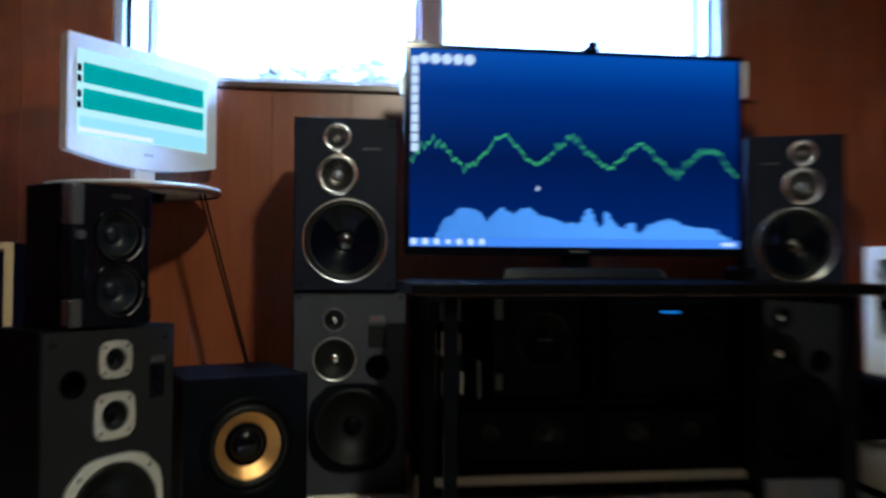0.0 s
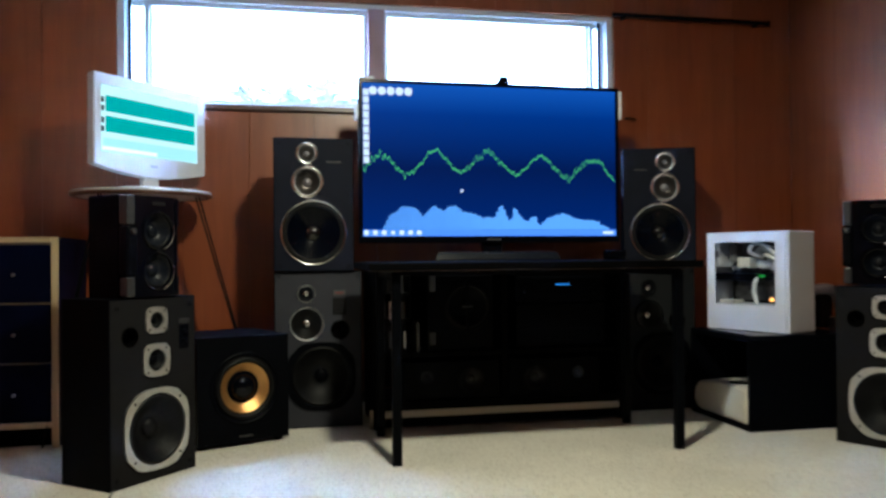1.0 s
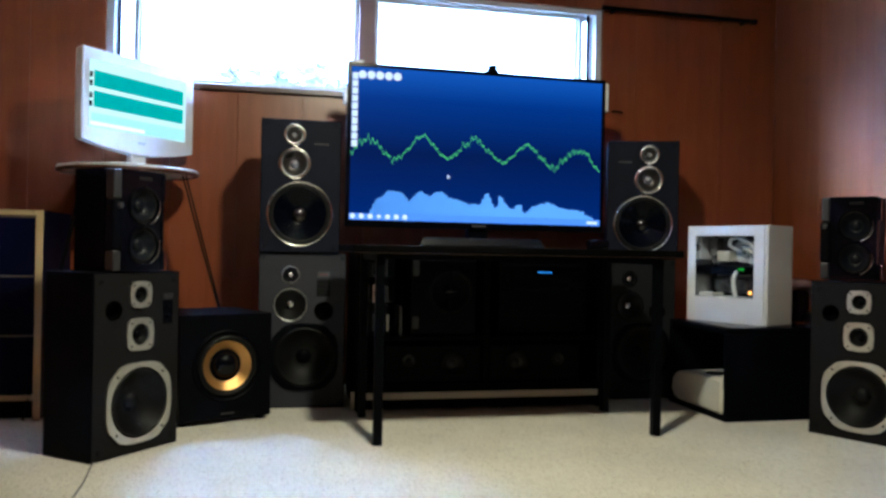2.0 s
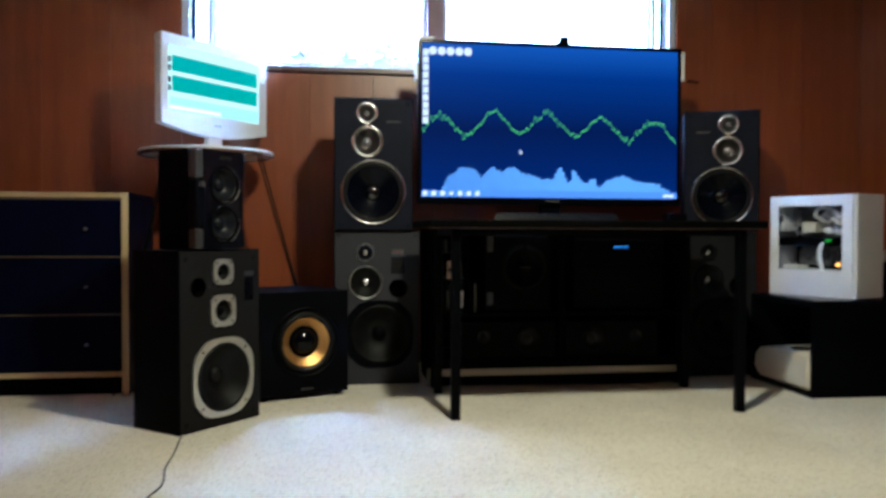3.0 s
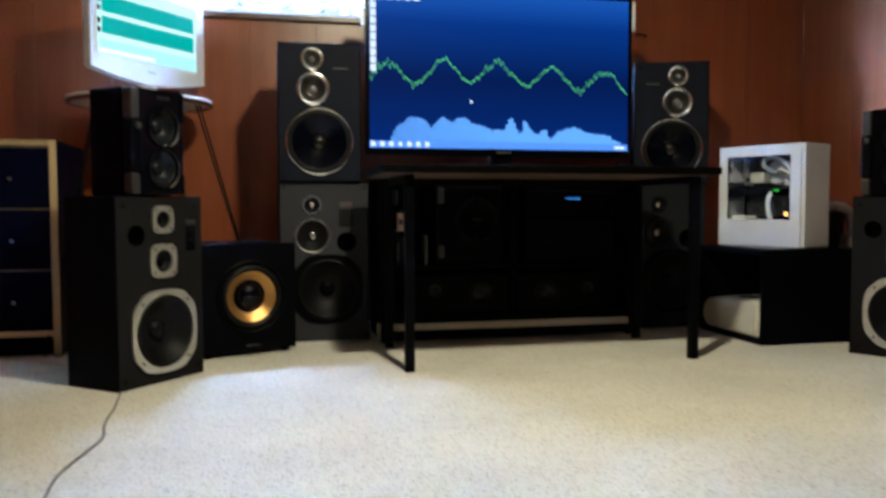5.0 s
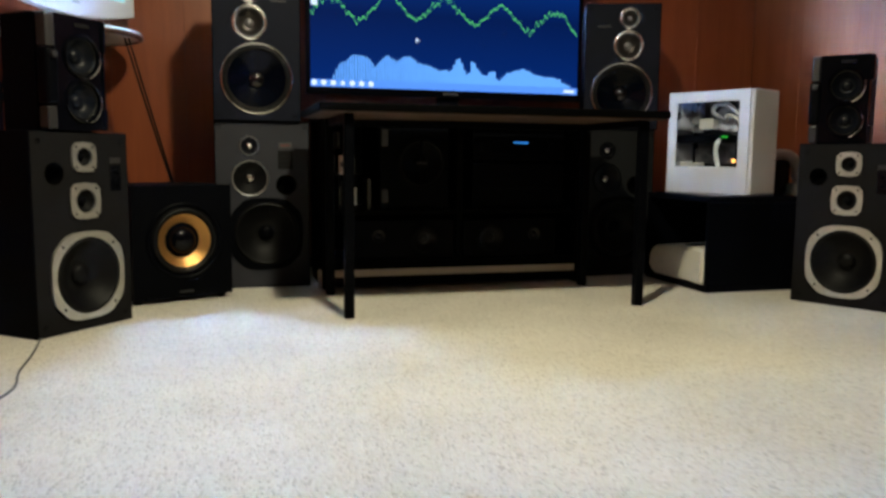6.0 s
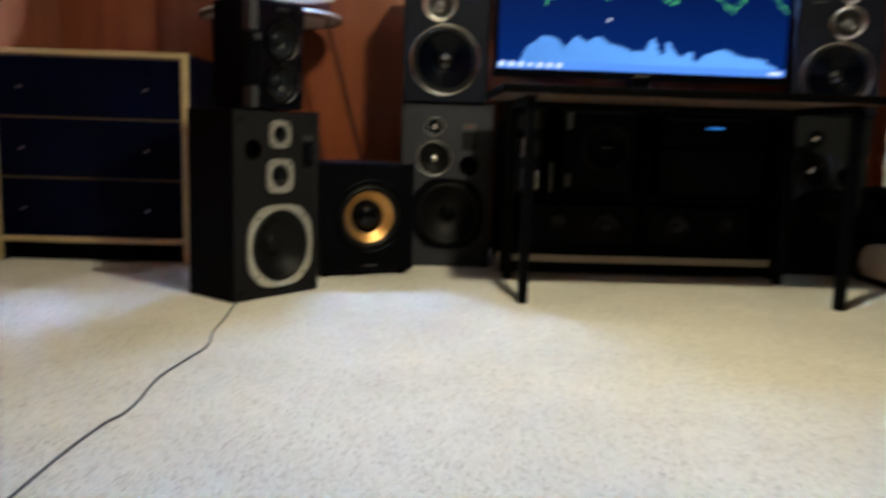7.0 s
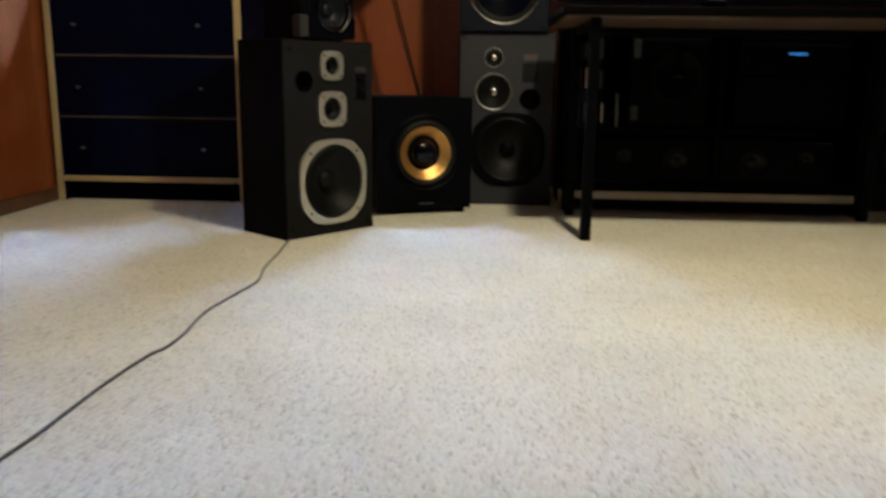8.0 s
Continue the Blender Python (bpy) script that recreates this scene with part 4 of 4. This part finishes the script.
U = lambda u: sc0 + u * (sc1 - sc0)
V = lambda v: sz1 - v * (sz1 - sz0)
TEAL = glow("teal track", (0.0, 0.42, 0.34), 1.0)
TEALLINE = glow("dark teal lines", (0.0, 0.30, 0.25), 1.0)
INK = glow("black marks", (0.004, 0.006, 0.006), 1.0)
for v0, v1 in ((0.155, 0.395), (0.46, 0.70)):
    tr = part("track", box(U(0.04), -0.0315, V(v1), U(0.97), -0.0308, V(v0)), TEAL, ms, "teal audio track")
    for k in range(5):
        v = v0 + (k + 0.5) * (v1 - v0) / 5
        part("track_line", box(U(0.045), -0.0322, V(v + 0.006), U(0.965), -0.0316, V(v - 0.006)), TEALLINE, tr)
    for k in range(2):
        part("track_mark", box(U(0.0), -0.0315, V(v0 + 0.03 + k * 0.125 + 0.085), U(0.028), -0.0308, V(v0 + 0.03 + k * 0.125)), INK, ms)
part("status_bar", box(U(0.02), -0.0312, V(0.985), U(0.99), -0.0306, V(0.79)), glow("pale cyan panel", (0.42, 0.85, 0.90), 1.0), ms)
part("title_bar", box(U(0.01), -0.0318, V(0.975), U(0.55), -0.0313, V(0.915)), glow("white bar", (0.95, 1.0, 1.0), 1.0), ms)
part("neck", box(-0.045, -0.012, 1.09, 0.045, 0.02, MZ0 + 0.03, 0.008), WHITEPL, mon)
bm = turned([(0, 1.0765), (0.13, 1.0765), (0.135, 1.082), (0.12, 1.092), (0.05, 1.098), (0, 1.099)], 40)
bmesh.ops.scale(bm, vec=(1.25, 0.8, 1), verts=bm.verts)
part("base", bm, WHITEPL, mon, "oval white base", True)
part("brand_plate", box(-0.02, -0.0295, MZ0 + 0.045, 0.02, -0.0275, MZ0 + 0.055), PRINT, mon)

# ---- black box, computer, projector ----
crate = thing("black_box", pose(1.962, 3.062, 0), "low black open-sided box carrying the white computer", "box")
BXW, BYD, BH = 0.56, 0.50, 0.405
part("top", box(0, 0, BH - 0.022, BXW, BYD, BH, 0.002), BLACK, crate)
part("bottom", box(0, 0, 0.0, BXW, BYD, 0.030, 0.002), BLACK, crate)
part("side_panel", box(0, 0, 0.031, BXW, 0.018, BH - 0.023), BLACK, crate)
part("side_panel", box(0, BYD - 0.018, 0.031, BXW, BYD, BH - 0.023), BLACK, crate)
part("back_panel", box(BXW - 0.018, 0.019, 0.031, BXW, BYD - 0.019, BH - 0.023), BLACK, crate)
tray = tagged(part("glass_tray", box(1.985, 3.07, BH + 0.0005, 2.47, 3.53, BH + 0.006, 0.002), GLOSS), "thin glossy black sheet under the computer", "tray")

proj = thing("projector", pose(1.945, 3.055, 0.031), "rounded off-white projector lying in the black box", "projector")
bm = bmesh.new()
prof = [(0.0, 0.0), (0.40, 0.0), (0.445, 0.035), (0.44, 0.10), (0.41, 0.130), (0.20, 0.148), (0.02, 0.155), (0.0, 0.145)]
a = [bm.verts.new((0.0 + 0.012 * math.sin(math.pi * z / 0.18), y, z * 1.0)) for y, z in prof]
b = [bm.verts.new((0.30, y, z * 1.06)) for y, z in prof]
bm.faces.new(a[::-1]), bm.faces.new(b)
for i in range(len(a)):
    bm.faces.new((a[i], a[(i + 1) % len(a)], b[(i + 1) % len(b)], b[i]))
bmesh.ops.bevel(bm, geom=list(bm.edges), offset=0.012, segments=3, affect="EDGES")
bmesh.ops.translate(bm, verts=bm.verts, vec=(0, 0.022, 0))
part("body", bm, IVORY, proj, smooth=True)
bm = turned([(0, 0), (0.05, 0), (0.052, 0.004), (0.046, 0.005), (0.044, 0.001), (0, 0.001)], 30)
bmesh.ops.scale(bm, vec=(0.8, 1.3, 1), verts=bm.verts)
vent = part("vent", bm, VOID, proj, "dark oval opening")
vent.matrix_basis = pose(0.085, 0.19, 0.1535, -4, -2, 0)

# computer case: local x along the windowed side, -y outwards from it
PCW, PCH, PCD = 0.43, 0.452, 0.195
pc = thing("computer_case", pose(2.007, 3.48, BH + 0.008, 0, 0, -67.5), "white computer case with a windowed side and lit parts", "computer")
wx0, wx1, wz0, wz1 = 0.045, 0.36, 0.115, 0.405
def framed(x0, z0, x1, z1, hx0, hz0, hx1, hz1, y0, y1):
    """A flat panel with a square opening."""
    b = bmesh.new()
    o, h = rect(x0, z0, x1, z1), rect(hx0, hz0, hx1, hz1)
    rings = [[b.verts.new((x, y, z)) for x, z in loop] for y in (y0, y1) for loop in (o, h)]
    for p, q in ((0, 1), (1, 3), (3, 2), (2, 0)):
        for k in range(4):
            b.faces.new((rings[p][k], rings[p][(k + 1) % 4], rings[q][(k + 1) % 4], rings[q][k]))
    return b


part("side_panel", framed(0, 0.0, PCW - 0.02, PCH, wx0, wz0, wx1, wz1, 0.0, 0.004), WHITE, pc)
part("front_panel", box(PCW - 0.019, 0.0, 0, PCW, PCD, PCH, 0.005), WHITE, pc)
part("top_panel", box(0, 0.005, PCH - 0.004, PCW - 0.02, PCD, PCH, 0.001), WHITE, pc)
part("bottom_panel", box(0, 0.005, 0, PCW - 0.02, PCD, 0.004), WHITE, pc)
part("rear_panel", box(0, 0.005, 0.005, 0.004, PCD, PCH - 0.005), WHITE, pc)
part("far_panel", box(0.005, PCD - 0.004, 0.005, PCW - 0.02, PCD, PCH - 0.005), SATIN, pc)
wpane = part("window_pane", box(wx0 + 0.001, 0.0005, wz0 + 0.001, wx1 - 0.001, 0.003, wz1 - 0.001), CASEPANE, pc, "clear side window")
wpane.visible_shadow = False
part("shroud", box(0.006, 0.008, 0.006, PCW - 0.022, PCD - 0.006, 0.118, 0.002), WHITE, pc)
GREYPCB = material("grey board", (0.16, 0.16, 0.17), 0.5, vary=0.5, scale=60)
part("mainboard", box(0.05, PCD - 0.03, 0.13, 0.34, PCD - 0.012, 0.43, 0.002), GREYPCB, pc)
gpu = part("graphics_card", box(0.012, 0.03, 0.225, 0.275, PCD - 0.032, 0.262, 0.004), SATIN, pc, "black graphics card")
part("card_light", box(0.262, 0.027, 0.246, 0.292, 0.0295, 0.254), glow("green light", (0.05, 0.75, 0.06), 0.7), gpu, "lit green strip")
part("card_bracket", box(0.006, 0.028, 0.205, 0.012, PCD - 0.03, 0.27), ALU, gpu)
part("cooler", lathe([(0.056, 0), (0.056, 0.03), (0.05, 0.036), (0.036, 0.036), (0.032, 0.030), (0, 0.030)], 30, 0.215, 0.335, PCD - 0.03), WHITEPL, pc, "white round cooler block", True)
part("cooler_tube", tube(smooth_line([(0.215, 0.11, 0.335), (0.195, 0.06, 0.36), (0.215, 0.045, 0.392), (0.26, 0.045, 0.395), (0.30, 0.05, 0.375), (0.33, 0.07, 0.33)]), 0.0095), WHITEPL, pc, "white hose", True)
part("cooler_tube", tube(smooth_line([(0.235, 0.11, 0.325), (0.265, 0.07, 0.345), (0.30, 0.065, 0.335), (0.345, 0.08, 0.30)]), 0.009), IVORY, pc, "pale hose", True)
part("cable", tube(smooth_line([(0.265, 0.05, 0.255), (0.243, 0.03, 0.225), (0.238, 0.025, 0.18), (0.250, 0.03, 0.12)]), 0.010), WHITEPL, pc, "white sleeved cable", True)
for x in (0.268, 0.284, 0.300, 0.316):
    part("memory", box(x, 0.10, 0.275, x + 0.008, PCD - 0.031, 0.365, 0.001), WHITEPL if x < 0.29 else GREYPCB, pc)
fanp = part("rear_fan", box(0.008, 0.05, 0.29, 0.034, 0.165, 0.405, 0.004), WHITEPL, pc, "white case fan")
part("hub", lathe([(0.018, 0), (0.018, 0.004), (0, 0.005)], 16, 0.021, 0.35, 0.049), GREYPCB, fanp)
part("heatsink", box(0.115, 0.07, 0.285, 0.185, 0.13, 0.335, 0.006), IVORY, pc, "pale heatsink")
part("heatsink", box(0.06, 0.09, 0.31, 0.10, 0.14, 0.395, 0.004), GREYPCB, pc)
part("board_cover", box(0.05, 0.12, 0.275, 0.11, PCD - 0.031, 0.30, 0.003), GREYPCB, pc)
part("slot_cover", box(0.05, PCD - 0.05, 0.14, 0.22, PCD - 0.031, 0.20, 0.003), GREYPCB, pc)
part("bracket", box(0.055, 0.02, 0.121, 0.135, 0.10, 0.136, 0.003), IVORY, pc)
part("status_light", lathe([(0.009, 0), (0.009, 0.004), (0.006, 0.007), (0, 0.008)], 20, 0.333, 0.145, 0.02), glow("orange light", (1.0, 0.40, 0.08), 4.0), pc, "lit orange lamp")
part("drive_cage", box(0.31, 0.06, 0.13, 0.36, PCD - 0.02, 0.24, 0.003), SATIN, pc)

# white hooded thing behind the computer
fan = thing("desk_fan", pose(2.685, 3.42, 0), "white plastic pedestal fan housing behind the computer", "fan")
part("base", turned([(0, 0), (0.12, 0), (0.125, 0.015), (0.04, 0.035), (0.02, 0.05), (0, 0.05)], 30), WHITEPL, fan, smooth=True)
part("pole", turned([(0.018, 0.04), (0.018, 0.415), (0, 0.415)], 18), WHITEPL, fan, smooth=True)
part("housing", tube(smooth_line([(-0.022, -0.02, 0.41), (-0.02, -0.02, 0.48), (-0.028, -0.02, 0.54), (-0.06, -0.02, 0.58), (-0.115, -0.02, 0.592), (-0.18, -0.02, 0.585)]), 0.026, 14), WHITEPL, fan, "curved white arm", True)
part("motor", box(-0.135, -0.012, 0.40, -0.040, 0.05, 0.572, 0.025, seg=3), DARKGREY, fan, "dark grey motor", True)
part("switch_box", box(-0.072, -0.06, 0.395, -0.012, 0.01, 0.455, 0.012, seg=3), WHITEPL, fan, smooth=True)
part("bracket", box(-0.06, -0.035, 0.372, 0.02, 0.01, 0.394, 0.004), WHITEPL, fan)

# ---- cord on the carpet ----
cord = tagged(part("power_cord", tube(smooth_line([(-0.545, 2.8, 0.004), (-0.539, 2.703, 0.004), (-0.525, 2.524, 0.004), (-0.52, 2.37, 0.004), (-0.498, 2.22, 0.004), (-0.513, 2.105, 0.004), (-0.536, 1.938, 0.004), (-0.528, 1.79, 0.004), (-0.531, 1.704, 0.004), (-0.546, 1.655, 0.004), (-0.56, 1.535, 0.004), (-0.566, 1.416, 0.004), (-0.569, 1.32, 0.004), (-0.578, 1.225, 0.004), (-0.6, 0.98, 0.004), (-0.64, 0.5, 0.004), (-0.72, -0.1, 0.004)]), 0.0028), CABLE, smooth=True), "thin grey cable lying loose on the carpet", "cable")

# ---- ceiling lamp, behind and above the view ----
lamp = thing("ceiling_lamp", pose(0.54, 1.88, 0), "round ceiling lamp with a white shade", "lamp")
part("canopy", turned([(0, 2.419), (0.07, 2.419), (0.06, 2.39), (0.012, 2.38), (0, 2.38)], 30), ALU, lamp, smooth=True)
part("stem", turned([(0.008, 2.20), (0.008, 2.385)], 14), ALU, lamp)
part("shade", turned([(0.05, 2.26), (0.13, 2.235), (0.17, 2.19), (0.168, 2.187), (0.128, 2.230), (0.05, 2.255)], 40), WHITE, lamp, smooth=True)

# ---- outside ----
ground = structure("ground", box(-60, Y1 + 0.15, 1.20, 60, 120, 1.28), SOIL, "lawn outside at the height of the window", "ground")


def bush(m, label, seed, height, spread, count):
    r = random.Random(seed)
    t = thing("shrub", m, label, "shrub", "shrubs outside the window")
    bm = bmesh.new()
    tips = []
    for k in range(9):
        a, l = r.uniform(0, 6.28), r.uniform(0.6, 1.0)
        tip = Vector((spread * l * math.cos(a), spread * 0.6 * l * math.sin(a), height * r.uniform(0.55, 1.0)))
        tube(smooth_line([(0, 0, 0), (tip.x * 0.4, tip.y * 0.4, tip.z * 0.55), tip], 4), 0.006, 5, bm)
        tips.append(tip)
    part("stem", bm, BARK, t)
    bm = bmesh.new()
    for k in range(count):
        tip = r.choice(tips)
        f = r.uniform(0.25, 1.0)
        c = Vector((tip.x * f, tip.y * f, tip.z * (0.2 + 0.8 * f))) + Vector((r.gauss(0, 0.05), r.gauss(0, 0.05), r.gauss(0, 0.04)))
        m3 = Euler((r.uniform(-1, 1), r.uniform(-1, 1), r.uniform(0, 6.28))).to_matrix()
        s = r.uniform(0.03, 0.06)
        q = [bm.verts.new(c + m3 @ Vector(v) * s) for v in ((0, -1, 0), (0.45, -0.2, 0.12), (0, 1, 0), (-0.45, -0.2, 0.12))]
        bm.faces.new((q[0], q[1], q[2])), bm.faces.new((q[0], q[2], q[3]))
    part("foliage", bm, LEAF, t)
    return t


bush(pose(0.12, 5.0, 1.28), "leafy green shrub growing close to the window", 3, 0.60, 0.40, 1300)
bush(pose(0.42, 5.1, 1.28), "leafy green shrub growing close to the window", 8, 0.54, 0.30, 900)

sky_sheet = bmesh.new()
sky_sheet.faces.new([sky_sheet.verts.new(c) for c in ((-14, 9, 1.28), (15, 9, 1.28), (15, 11, 16), (-14, 11, 16))])
OVERCAST = glow("bright overcast sky", (0.34, 0.56, 1.0), 1.0)
_n, _l = OVERCAST.node_tree.nodes, OVERCAST.node_tree.links
_co, _sep, _up = _n.new("ShaderNodeTexCoord"), _n.new("ShaderNodeSeparateXYZ"), _n.new("ShaderNodeMapRange")
_up.interpolation_type = "SMOOTHSTEP"
_up.inputs["From Min"].default_value, _up.inputs["From Max"].default_value = 0.14, 0.44
_up.inputs["To Min"].default_value, _up.inputs["To Max"].default_value = 14.0, 560.0
_l.new(_co.outputs["Generated"], _sep.inputs[0])
_l.new(_sep.outputs["Z"], _up.inputs["Value"])
_l.new(_up.outputs["Result"], _n["Principled BSDF"].inputs["Emission Strength"])
structure("backdrop", sky_sheet, OVERCAST, "bright overcast sky far outside the window", "sky")

# ---- panelling ----
PT = 0.0115
edges_n = [X0, -1.477, -1.147, -0.80, -0.487, -0.157, 0.173, 0.503, 0.833, 1.163, 1.493, 2.063, 2.60, X1]


def panel(parent, a, b, z0, z1, wall):
    g = 0.0006
    if wall == "n":
        c = (a + g, Y1, z0, b - g, Y1 + PT, z1)
    elif wall == "e":
        c = (X1, a + g, z0, X1 + PT, b - g, z1)
    elif wall == "w":
        c = (X0 - PT, a + g, z0, X0, b - g, z1)
    else:
        c = (a + g, Y0 - PT, z0, b - g, Y0, z1)
    part("panel", box(*c, bevel=0.001, seg=1), PANEL, parent)


for a, b in zip(edges_n, edges_n[1:]):
    if b <= WX0 + 1e-6 or a >= WX1:
        panel(wall_north, a, b, 0, TOP - 0.001, "n")
    elif a < WX1 < b:
        panel(wall_north, a, WX1, 0, WZ0 - 0.03, "n")
        panel(wall_north, a, WX1, WZ1 + 0.001, TOP - 0.001, "n")
        panel(wall_north, WX1, b, 0, TOP - 0.001, "n")
    else:
        panel(wall_north, a, b, 0, WZ0 - 0.03, "n")
        panel(wall_north, a, b, WZ1 + 0.001, TOP - 0.001, "n")
ys = [Y0 + 0.4 * k for k in range(16)] + [Y1]
for a, b in zip(ys, ys[1:]):
    panel(wall_east, a, b, 0, TOP - 0.001, "e")
    panel(wall_west, a, b, 0, TOP - 0.001, "w")
xs = [X0 + (X1 - X0) * k / 11 for k in range(12)]
for a, b in zip(xs, xs[1:]):
    panel(wall_south, a, b, 0, TOP - 0.001, "s")
